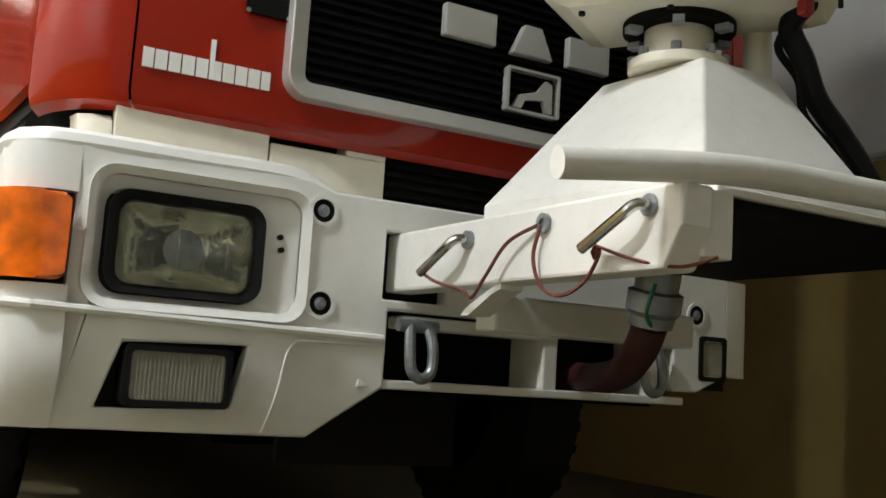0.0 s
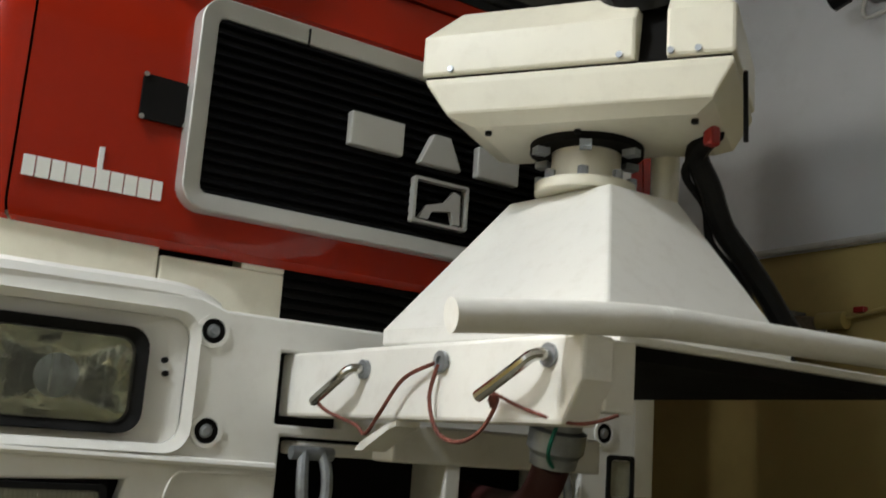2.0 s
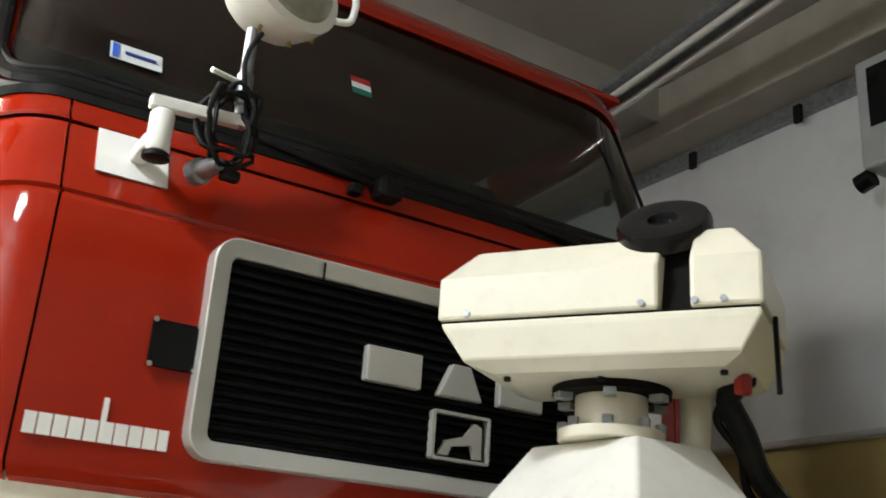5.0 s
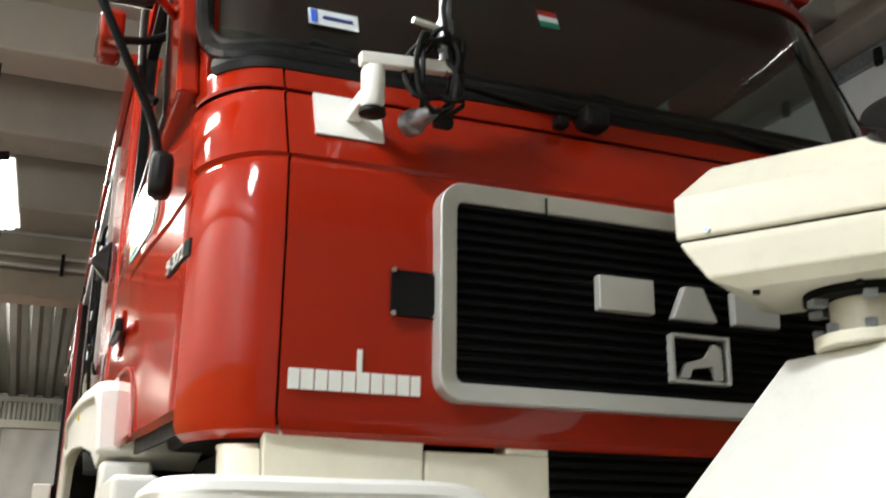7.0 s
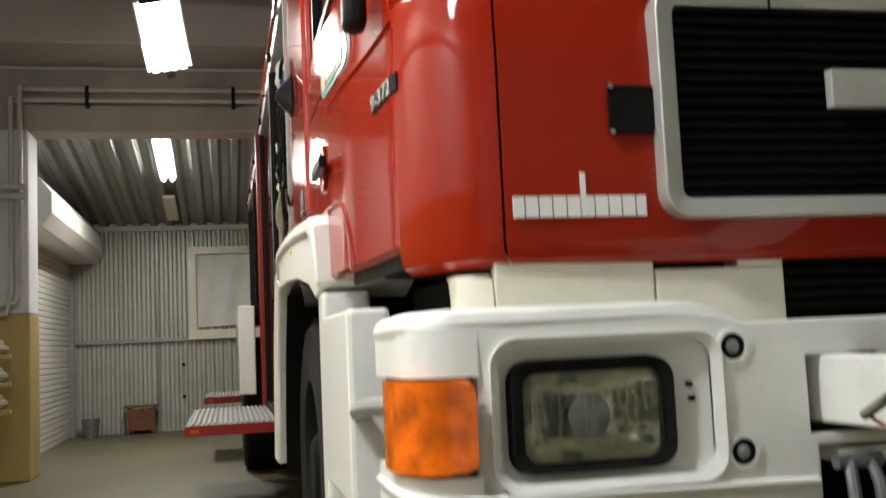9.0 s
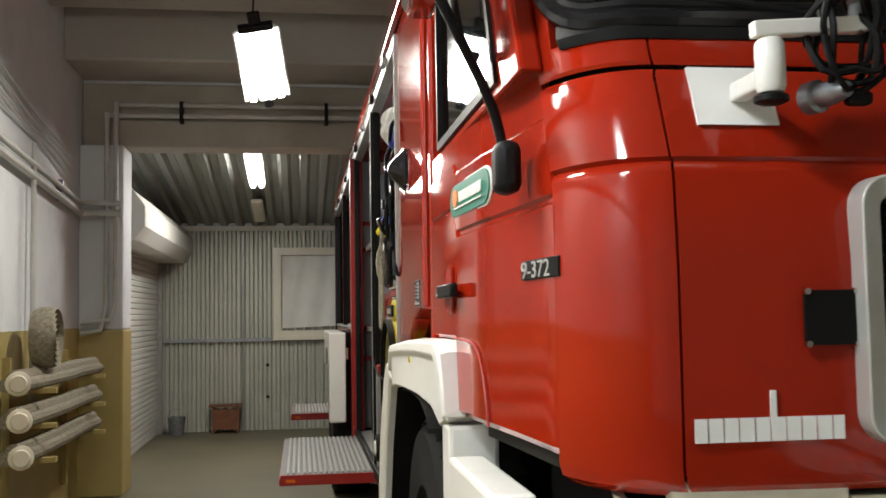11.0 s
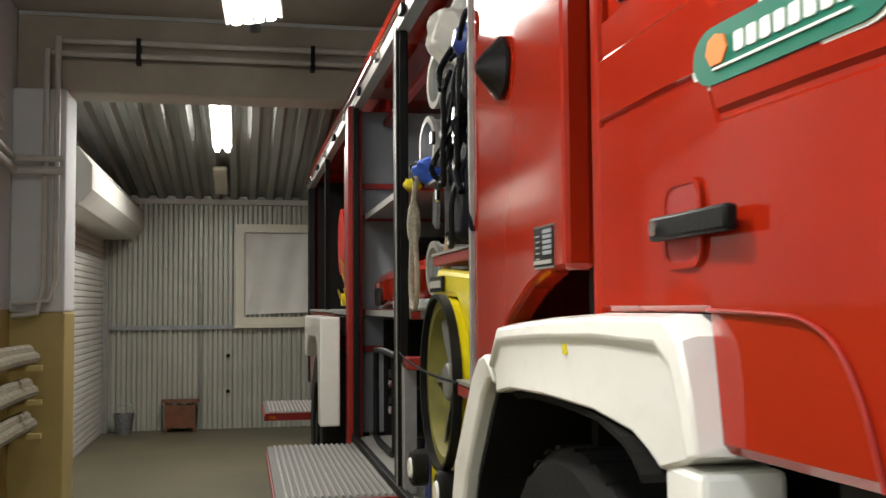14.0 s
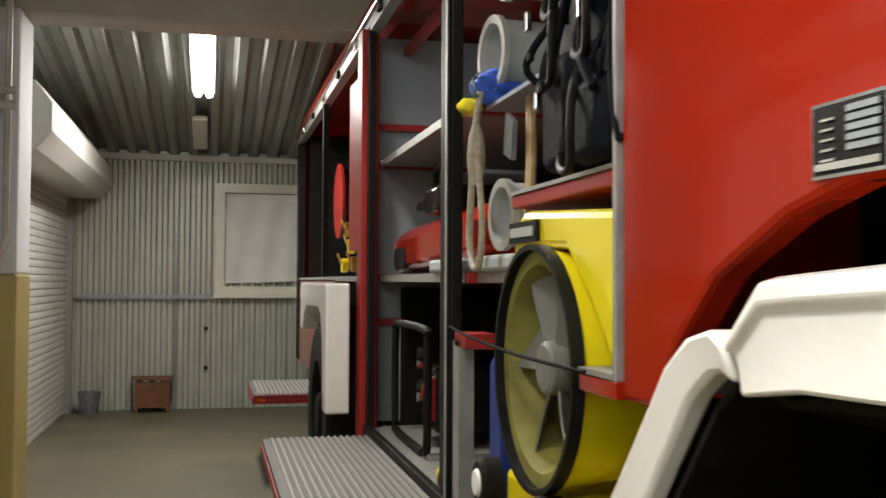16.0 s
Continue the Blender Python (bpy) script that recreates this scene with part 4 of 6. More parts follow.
wheel(2.2, 6.6, 0.53, 0.3, 1)

OUT = [(1.03, 1.145), (1.042, 1.23), (1.065, 1.31), (1.11, 1.343), (1.34, 1.343), (1.6, 1.332), (1.82, 1.318), (1.893, 1.313), (1.988, 1.234)]
INN = [(1.18, 1.105), (1.195, 1.12), (1.215, 1.135), (1.26, 1.155), (1.38, 1.18), (1.6, 1.187), (1.82, 1.182), (1.89, 1.172), (1.958, 1.162)]
FX = [-0.035, -0.04, -0.045, -0.05, -0.075, -0.095, -0.105, -0.105, -0.10]
fender = part("fender", loft([[(q, a, b), (q - 0.004, (a * 4 + c) / 5, (b * 4 + d) / 5), (q + 0.008, (a * 3 + c) / 4, (b * 3 + d) / 4), (q + 0.012, (a + c) / 2, (b + d) / 2), (q + 0.008, c, d), (0.25, c, d), (0.25, a, b), (q + 0.03, a, b + 0.008)] for (a, b), (c, d), q in zip(OUT, INN, FX)]), WHITE, truck, "white plastic front mudguard", bevel=0.008)
part("fender_film", boxes((-0.0800, -0.070, 1.481, 1.499, 1.273, 1.293)), YELLOW, fender, "small yellow warning sticker", smooth=False)
TAIL_O = [(1.985, 1.226), (2.03, 1.248), (2.093, 1.234), (2.165, 1.185), (2.225, 1.115), (2.375, 0.945), (2.47, 0.72), (2.53, 0.5)]
TAIL_I = [(1.962, 1.175), (1.985, 1.188), (2.02, 1.185), (2.085, 1.145), (2.13, 1.092), (2.27, 0.925), (2.38, 0.70), (2.44, 0.48)]
part("fender_tail", loft([[(-0.105, a, b), (-0.09, c + 0.02, d), (-0.045, c + 0.025, d), (-0.045, a, b)] for (a, b), (c, d) in zip(TAIL_O, TAIL_I)]), WHITE, truck, "white rear mudguard lip", bevel=0.01)
LINE = [(y, z - 0.006) for y, z in INN[:-1]] + [(y - 0.008, z - 0.004) for y, z in TAIL_I[1:]]
part("fender_liner", loft([[(-0.06, a, b), (-0.06, a - 0.004, b - 0.012), (0.45, a - 0.004, b - 0.012), (0.45, a, b)] for a, b in LINE]), DARK, truck, "black wheel arch liner", smooth=False)
part("skirt_seam", tube([(0.001, 1.06, 1.356), (0.007, 0.92, 1.352), (0.012, 0.83, 1.345), (0.0165, 0.765, 1.315), (0.0195, 0.72, 1.25), (0.0215, 0.685, 1.155)], 0.0035, n=8), RED_FRAME, truck)
part("fender_leg", boxes((-0.02, 0.12, 1.05, 1.18, 0.5, 1.12)), WHITE, truck, smooth=False, bevel=0.012)
part("step_box", boxes((0.0, 0.2, 0.42, 0.95, 0.48, 0.60), (-0.03, 0.07, 0.40, 1.0, 0.60, 1.045)), WHITE, truck, smooth=False, bevel=0.012)
part("step_brace", tube([(-0.01, 0.5, 0.80), (-0.005, 0.3, 0.83), (0.03, 0.12, 0.84)], 0.02, n=8), ALU, truck)
part("arch_liner", boxes((0.05, 0.5, 1.13, 2.3, 1.13, 1.16), (0.46, 0.5, 0.9, 2.7, 0.4, 1.12)), DARK, truck, smooth=False)

# door furniture
hd = part("door_handle", boxes((-0.026, -0.004, 0.950, 1.212, 1.466, 1.504)), BLACK, truck, "black plastic door handle", bevel=0.006)
part("lock", cylinder((-0.030, 1.187, 1.485), (-0.022, 1.187, 1.485), 0.012, n=14), CHROME, hd)
part("handle_recess", frame_ring(rounded(1.07, 1.205, 1.42, 1.56, 0.035), rounded(1.08, 1.195, 1.43, 1.55, 0.028), "x", -0.0025, 0.004), RED, truck)
part("recess_dish", prism(rounded(1.08, 1.195, 1.43, 1.55, 0.028), "x", -0.001, 0.003), RED_FRAME, truck)
bar = rounded(-0.19, 0.19, -0.055, 0.055, 0.05)
ms = pose(0.0165, 0.866, 1.728, 0, 0, 2.9) @ Matrix.Diagonal((1, 1.18, 0.78, 1))


def sticker_prism(poly, t0, t1):
    bm = prism(poly, "x", t0, t1)
    for v in bm.verts:
        v.co = ms @ v.co
    return bm


sg = part("door_sticker", sticker_prism(rounded(-0.2, 0.2, -0.062, 0.062, 0.055), 0.004, 0.0), WHITE, truck, "green sponsor sticker with a white edge and plain bars")
part("sticker_field", sticker_prism(bar, -0.004, 0.001), GREEN, sg)
part("sticker_mark", sticker_prism([(0.118, -0.02), (0.105, 0.005), (0.112, 0.03), (0.13, 0.038), (0.148, 0.03), (0.155, 0.005), (0.142, -0.02)], -0.007, -0.002), ORANGE, sg)
for i in range(8):
    part("sticker_bar", sticker_prism(rounded(0.068 - i * 0.028, 0.088 - i * 0.028, -0.012, 0.024, 0.003, 1), -0.007, -0.002), WHITE, sg)
part("sticker_bar", sticker_prism(rounded(-0.13, 0.14, -0.03, -0.025, 0.002, 1), -0.007, -0.002), WHITE, sg)
tp = part("type_plate", loft([[(x, y, 1.489), (x - 0.005, y, 1.491), (x - 0.005, y, 1.527), (x, y, 1.529)] for x, y in ((0.0505, 0.408), (0.0555, 0.33), (0.0605, 0.26), (0.064, 0.215), (0.071, 0.185))]), BLACK, truck, "black type plate with raised numbers")
writing("type_number", "9-372", 0.05, pose(0.0445, 0.401, 1.4925, 90, 0, -85.2) @ Matrix.Diagonal((1.58, 0.96, 1, 1)), SILVER, tp, 0.002)
dp = part("data_plate", boxes((-0.005, 0.0, 1.775, 1.925, 1.447, 1.545)), CHROME, truck, "black and silver data plate with illegible fields", smooth=False)
part("plate_field", boxes((-0.007, -0.002, 1.780, 1.920, 1.452, 1.54)), BLACK, dp, smooth=False)
for i in range(5):
    part("plate_bar", boxes((-0.009, -0.004, 1.785, 1.848, 1.478 + i * 0.012, 1.486 + i * 0.012)), GREY_PANEL, dp, smooth=False)
    part("plate_bar", boxes((-0.009, -0.004, 1.875, 1.902, 1.468 + i * 0.013, 1.471 + i * 0.013)), SILVER, dp, smooth=False)
part("plate_bar", boxes((-0.009, -0.004, 1.786, 1.915, 1.457, 1.466)), SILVER, dp, smooth=False)
part("intake", lathe((-0.004, 2.21, 1.99), (-1, 0, 0), [(0, 0.085), (0.01, 0.085), (0.02, 0.07), (0.05, 0.04), (0.07, 0.012)], 24), BLACK_GLOSS, truck, "black round intake cap")

# mirrors
mir = part("mirror_arm", tube([(0.005, 0.355, 1.72), (-0.01, 0.345, 1.80), (-0.04, 0.32, 1.87), (-0.12, 0.26, 2.0), (-0.19, 0.22, 2.12)], 0.011, n=10), BLACK, truck, "bent black mirror arm")
part("arm_foot", boxes((-0.02, 0.035, 0.32, 0.395, 1.665, 1.775)), BLACK, mir, "black rubber arm foot", bevel=0.02)
part("mirror", boxes((-0.26, -0.04, 0.20, 0.30, 2.10, 2.20)), BLACK, truck, "black wide mirror housing", bevel=0.03)
part("mirror_glass", boxes((-0.25, -0.05, 0.301, 0.304, 2.11, 2.19)), CHROME, truck, smooth=False)
rm = part("ramp_mirror", prism([(0.52, 2.13), (0.50, 2.20), (0.58, 2.25), (0.74, 2.24), (0.76, 2.17), (0.66, 2.12)], "x", -0.16, -0.10), RED, truck, "red framed ramp mirror", bevel=0.012)
part("mirror_glass", prism([(0.535, 2.14), (0.52, 2.195), (0.59, 2.235), (0.72, 2.225), (0.735, 2.175), (0.655, 2.135)], "x", -0.166, -0.161), CHROME, rm, smooth=False)
part("bracket", tube([(-0.10, 0.66, 2.2), (-0.04, 0.68, 2.22), (0.03, 0.70, 2.26)], 0.012, n=8), BLACK, rm)
part("mirror_bracket", tube([(-0.1, 0.28, 2.17), (-0.03, 0.4, 2.2), (0.04, 0.6, 2.25)], 0.012), RED, truck)

# ---- body with lockers ----
part("body_front_panel", prism([(1.717, 1.44), (1.717, 2.66), (2.565, 2.66), (2.565, 1.085), (2.42, 1.085), (2.34, 1.20), (2.2, 1.32), (2.0, 1.405), (1.85, 1.44)], "x", 0.0, 0.07), RED, truck, smooth=False, bevel=0.014)
part("body_front_return", boxes((0.07, 2.3, 1.72, 1.76, 0.95, 2.65)), DARK, truck, smooth=False)
part("locker_trim", boxes((-0.012, 0.03, 2.567, 2.580, 1.12, 2.57)), ALU, truck, smooth=False, bevel=0.003)
part("panel_return", boxes((0.03, 0.5, 2.53, 2.565, 1.09, 2.6)), RED_FRAME, truck, smooth=False)
part("roof_rail", boxes((-0.01, 0.05, 2.582, 10.15, 2.575, 2.64)), ALU, truck, smooth=False, bevel=0.006)
part("roof_edge_rail", boxes((-0.03, 0.0, 1.72, 10.15, 2.642, 2.69)), RED, truck, smooth=False, bevel=0.006)
part("body_roof", boxes((0.0, 2.32, 1.72, 10.15, 2.645, 2.68)), RED, truck, smooth=False)
part("roof_tube", tube([(0.05, 1.9, 2.74), (0.05, 10.1, 2.74)], 0.018, soft=False), ALU, truck)
for i in range(9):
    part("roof_bracket", boxes((0.03, 0.07, 2.4 + i * 0.93, 2.45 + i * 0.93, 2.68, 2.745)), BLACK, truck, smooth=False)
    part("shutter_catch", boxes((-0.035, -0.012, 2.9 + i * 0.8, 2.98 + i * 0.8, 2.58, 2.62)), BLACK if i % 2 else CHROME, truck, smooth=False, bevel=0.004)
part("body_side_far", boxes((2.28, 2.33, 1.72, 10.15, 0.6, 2.65)), RED, truck, smooth=False)
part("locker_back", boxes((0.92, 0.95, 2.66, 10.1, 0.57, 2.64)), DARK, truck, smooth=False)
part("body_rear", boxes((0.0, 2.3, 10.10, 10.15, 0.6, 2.65)), RED, truck, smooth=False)
part("locker_floor", boxes((0.0, 0.92, 2.95, 5.80, 0.545, 0.575)), ALU, truck, smooth=False)
part("floor_edge", boxes((-0.02, 0.012, 2.9, 5.80, 0.535, 0.595)), BLACK, truck, smooth=False, bevel=0.004)
part("upper_sill", boxes((-0.012, 0.4, 2.566, 2.76, 1.085, 1.122)), RED, truck, smooth=False, bevel=0.004)
part("sill_trim", boxes((-0.014, 0.38, 2.581, 2.76, 1.123, 1.135)), ALU, truck, smooth=False)
part("locker_post", boxes((-0.012, 0.04, 3.975, 4.085, 0.57, 2.6)), BLACK, truck, "dark shutter guide post", smooth=False, bevel=0.004)
part("post_channel", boxes((-0.016, -0.0125, 3.98, 4.0, 0.57, 2.6)), ALU, truck, smooth=False)
part("post_side", boxes((0.0, 0.03, 3.955, 3.974, 0.57, 2.6)), BLACK, truck, smooth=False)
part("locker_post", boxes((-0.012, 0.02, 5.70, 5.765, 0.57, 2.6)), BLACK, truck, smooth=False, bevel=0.004)
part("body_post", boxes((-0.04, 0.05, 5.772, 5.92, 0.50, 2.6)), RED_FRAME, truck, smooth=False, bevel=0.006)
part("body_post", boxes((-0.006, 0.05, 9.92, 10.14, 0.6, 2.6)), BLACK, truck, smooth=False)
part("locker_post", boxes((-0.01, 0.03, 7.85, 7.92, 1.34, 2.6)), BLACK, truck, smooth=False)
part("partition", boxes((0.06, 0.92, 5.94, 5.97, 0.58, 2.6)), GREY_PANEL, truck, "grey sheet partition", smooth=False)
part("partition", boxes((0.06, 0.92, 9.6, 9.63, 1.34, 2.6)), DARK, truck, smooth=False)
for z in (2.12, 1.92, 1.33, 1.10):
    part("partition_rail", boxes((0.03, 0.6, 5.90, 5.938, z - 0.018, z + 0.018)), RED_FRAME, truck, smooth=False, bevel=0.003)
for z, y0, y1 in ((1.935, 4.05, 5.9), (1.338, 3.0, 5.9)):
    part("shelf", boxes((0.09, 0.9, y0, y1, z - 0.02, z)), GREY_PANEL, truck, smooth=False)
    part("shelf_edge", boxes((0.08, 0.0895, y0, y1, z - 0.028, z + 0.006)), ALU, truck, smooth=False)
part("shelf", boxes((0.10, 0.9, 2.7, 3.92, 1.875, 1.888)), GREY_PANEL, truck, smooth=False)
for z in (1.885, 1.325, 1.12):
    part("frame_bar", boxes((0.045, 0.7, 3.93, 3.965, z - 0.018, z + 0.018)), RED_FRAME, truck, smooth=False, bevel=0.003)
part("locker_ceiling_bar", boxes((0.2, 0.24, 2.7, 5.9, 2.5, 2.54)), RED_FRAME, truck, smooth=False)
part("tray", boxes((0.04, 0.6, 2.70, 3.42, 1.515, 1.55)), RED_FRAME, truck, "red pull-out tray edge", smooth=False, bevel=0.004)
part("tray_lip", boxes((0.035, 0.6, 2.70, 3.42, 1.551, 1.561)), ALU, truck, smooth=False)
part("prop_bar", boxes((0.0, 0.05, 3.86, 3.94, 0.58, 1.12)), ALU, truck, smooth=False)
part("prop_clamp", boxes((0.0, 0.10, 3.78, 3.925, 1.10, 1.15)), RED_FRAME, truck, smooth=False, bevel=0.005)
part("rear_fender", prism([(5.86, 0.63), (5.86, 1.30), (7.35, 1.30), (7.35, 1.0), (7.22, 1.0), (7.12, 1.1), (6.95, 1.155), (6.25, 1.165), (6.12, 1.12), (6.05, 1.0), (6.0, 0.63)], "x", -0.205, -0.08), WHITE, truck, "white rear wheel arch", smooth=False, bevel=0.012)
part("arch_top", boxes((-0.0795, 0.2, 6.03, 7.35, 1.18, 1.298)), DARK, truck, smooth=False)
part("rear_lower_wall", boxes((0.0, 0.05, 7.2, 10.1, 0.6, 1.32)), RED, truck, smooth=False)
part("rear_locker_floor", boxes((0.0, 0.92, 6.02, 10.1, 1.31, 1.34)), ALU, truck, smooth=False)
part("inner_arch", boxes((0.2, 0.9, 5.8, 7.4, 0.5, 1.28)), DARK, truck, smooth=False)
for y0, y1, x0 in ((3.95, 5.60, -0.53), (7.45, 8.40, -0.5)):
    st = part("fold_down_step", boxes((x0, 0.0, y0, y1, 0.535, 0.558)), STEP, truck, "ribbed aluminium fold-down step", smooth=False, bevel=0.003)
    part("step_edge", boxes((x0 - 0.006, x0 + 0.02, y0, y1, 0.50, 0.5345)), RED_FRAME, st, smooth=False)
    part("step_edge", boxes((x0, 0.0, y1 + 0.0005, y1 + 0.012, 0.50, 0.556)), RED_FRAME, st, smooth=False)
    part("step_edge", boxes((x0, 0.0, y0 - 0.012, y0 - 0.0005, 0.50, 0.556)), RED_FRAME, st, smooth=False)
    part("edge_reflector", boxes((x0 + 0.03, x0 + 0.08, y0 - 0.016, y0 - 0.0122, 0.515, 0.535)), INDICATOR, st, "small orange reflector", smooth=False)
    base = None
    for i in range(int(-x0 / 0.03) - 1):
        if base is None:
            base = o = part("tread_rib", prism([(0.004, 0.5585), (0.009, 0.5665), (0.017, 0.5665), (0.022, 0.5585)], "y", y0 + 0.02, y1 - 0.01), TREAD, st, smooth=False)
        else:
            o = new("tread_rib", base.data)
            o.parent = st
        o.location.x = x0 + 0.03 + i * 0.03


# ---- front-mounted water monitor ----
mount = thing("monitor_mount", "white welded steel mount pinned into the front bumper", "mount")


def beam_bm(x0, y0, x1, y1, w, z0, z1):
    return loft([[(x0, y0, z0), (x0 + w, y0, z0), (x0 + w, y0, z1), (x0, y0, z1)], [(x1, y1 + 0.035, z0), (x1 + w, y1 + 0.035, z0), (x1 + w, y1 + 0.035, z1), (x1, y1 + 0.035, z1)], [(x1 + 0.003, y1, z0 + 0.065), (x1 + w, y1, z0 + 0.065), (x1 + w, y1, z1), (x1 + 0.005, y1, z1)]])


arm = part("arm", beam_bm(0.812, 0.0, 0.842, -0.957, 0.065, 0.777, 0.906), WHITE_WORN, mount, "white square steel arm", smooth=False, bevel=0.006)
# shade below the deck, built as a near-black sheet
part("deck_underside", prism([(0.91, -0.21), (0.955, -0.91), (1.69, -0.91), (1.69, -0.21)], "z", 0.884, 0.906), DARK, mount, "dark sheet standing for the shade under the deck", smooth=False)
part("deck", prism([(0.90, -0.20), (0.95, -0.92), (1.70, -0.92), (1.70, -0.20)], "z", 0.9065, 0.922), WHITE_WORN, mount, smooth=False, bevel=0.003)
part("cross_beam", boxes((0.95, 1.5, -0.30, -0.22, 0.70, 0.776)), WHITE_WORN, mount, smooth=False, bevel=0.006)
BASE = [(0.905, -0.30), (0.997, -0.84), (1.46, -0.84), (1.46, -0.30)]
TOP = [(1.178, -0.33), (1.207, -0.61), (1.40, -0.61), (1.40, -0.33)]
part("pedestal", loft([[(x, y, 0.9225) for x, y in BASE], [(x, y, 0.955) for x, y in BASE], [(x, y, 1.262) for x, y in TOP]]), WHITE_WORN, mount, "white sloping sheet-steel pedestal", smooth=False, bevel=0.006)
MC = Vector((1.25, -0.49, 0))
part("flange", cylinder((MC.x, MC.y, 1.262), (MC.x, MC.y, 1.285), 0.105, n=32), CREAM, mount, bevel=0.003)
for k in range(8):
    a = 2 * math.pi * k / 8
    part("bolt", cylinder((MC.x + 0.095 * math.cos(a), MC.y + 0.095 * math.sin(a), 1.285), (MC.x + 0.095 * math.cos(a), MC.y + 0.095 * math.sin(a), 1.302), 0.011, n=6), STEEL, mount)
part("screw", cylinder((1.16, -0.72, 1.03), (1.165, -0.735, 1.035), 0.010, n=10), CHROME, mount)
part("bar", tube([(0.65, -0.912, 0.908), (0.79, -0.938, 0.922), (0.875, -0.952, 0.930), (0.925, -0.958, 0.934), (0.985, -0.960, 0.938), (1.06, -0.960, 0.941), (1.58, -0.955, 0.953)], 0.0245, n=16, k=5), WHITE_WORN, mount, "scuffed white guard tube")
part("bar_bracket", boxes((0.90, 0.96, -0.945, -0.90, 0.80, 0.905)), WHITE_WORN, mount, smooth=False, bevel=0.004)
for y, z, xx in ((-0.388, 0.866, 0.822), (-0.890, 0.876, 0.842)):
    pin = part("locking_pin", tube([(xx + 0.05, y, z), (xx - 0.012, y, z), (xx - 0.028, y + 0.008, z - 0.004), (xx - 0.036, y + 0.03, z - 0.02), (xx - 0.040, y + 0.115, z - 0.062)], 0.0095, n=10, k=4), CHROME, mount, "bent chrome locking pin")
    part("washer", cylinder((xx - 0.006, y, z), (xx + 0.004, y, z), 0.018, n=18), STEEL, pin)
eye_b = part("eye_bolt", disc_ring((0.824, -0.63, 0.874), (1, 0, 0), 0.018, 0.009, 0.008, 20), STEEL, mount)
part("eye_nut", cylinder((0.829, -0.63, 0.874), (0.85, -0.63, 0.874), 0.014, n=8), STEEL, eye_b)
part("lanyard", tube([(0.824, -0.618, 0.871), (0.811, -0.544, 0.845), (0.806, -0.481, 0.785), (0.806, -0.438, 0.75), (0.801, -0.407, 0.765), (0.791, -0.322, 0.785), (0.786, -0.28, 0.803)], 0.0035, n=6), CORD, mount, "thin red-brown lanyard")
part("lanyard", tube([(0.824, -0.629, 0.869), (0.818, -0.618, 0.815), (0.816, -0.65, 0.76), (0.821, -0.703, 0.745), (0.826, -0.755, 0.765), (0.828, -0.787, 0.805), (0.824, -0.787, 0.82)], 0.0035, n=6), CORD, mount)
part("lanyard", tube([(0.824, -0.787, 0.82), (0.836, -0.861, 0.795), (0.858, -0.94, 0.78), (0.89, -0.985, 0.795)], 0.003, n=6), CORD, mount)
part("knot", lathe((0.822, -0.787, 0.81), (0, 0, 1), [(-0.012, 0.004), (0, 0.009), (0.012, 0.004)], 8), CORD, mount)
part("lug", prism([(-0.50, 0.776), (-0.46, 0.766), (-0.38, 0.735), (-0.36, 0.72), (-0.39, 0.72), (-0.47, 0.757), (-0.50, 0.766)], "x", 0.83, 0.88), WHITE_WORN, mount, smooth=False)
coupling = part("hose_coupling", lathe((1.10, -0.62, 0.80), (0.05, 0.25, -0.95), [(-0.02, 0.042), (0.015, 0.042), (0.02, 0.052), (0.055, 0.052), (0.065, 0.044), (0.085, 0.042)]), STEEL, mount, "grey cast hose coupling")
part("clip", tube([(1.06, -0.66, 0.79), (1.05, -0.65, 0.74), (1.08, -0.63, 0.715), (1.13, -0.61, 0.71)], 0.004, n=6), GREEN, coupling)
part("feed_hose", tube([(1.105, -0.60, 0.725), (1.13, -0.54, 0.67), (1.20, -0.40, 0.63), (1.32, -0.15, 0.62), (1.36, 0.05, 0.63)], 0.034, n=14), material("dark_red_hose", (0.04, 0.006, 0.005), 0.6, var=0.2), mount, "dark red feed hose")
part("feed_hose", tube([(1.10, -0.625, 0.80), (1.10, -0.63, 0.86), (1.11, -0.63, 0.9)], 0.038, n=14), BLACK, mount)

monitor = thing("water_monitor", "cream metal water monitor housing with a black handwheel", "water monitor")
part("neck", lathe((MC.x, MC.y, 1.285), (0, 0, 1), [(0, 0.072), (0.085, 0.072), (0.09, 0.08), (0.14, 0.08)]), CREAM, monitor)
part("swivel_ring", disc_ring((MC.x, MC.y, 1.352), (0, 0, 1), 0.118, 0.07, 0.019), DARK, monitor)
for k in range(6):
    a = 2 * math.pi * k / 6 + 0.3
    part("lug", boxes((-0.012, 0.012, 0.09, 0.12, 0.012, 0.026)), GREY_PANEL, monitor, smooth=False).matrix_basis = pose(MC.x, MC.y, 1.325) @ Matrix.Rotation(a, 4, "Z")
U = Vector((0.553, -0.833, 0)).normalized()      # along the long side
V = Vector((0.833, 0.553, 0)).normalized()       # across, away from the truck's near side
O = Vector((0.914, -0.368, 0))                   # far end of the near long side
LM, WM = 0.607, 0.34


def mon(u, v, z):
    p = O + U * u + V * v
    return (p.x, p.y, z)


def mon_rect(a, b, c, d, z):
    return [mon(a, c, z), mon(b, c, z), mon(b, d, z), mon(a, d, z)]


def mon_loft(rows):
    return loft([mon_rect(*r) for r in rows])


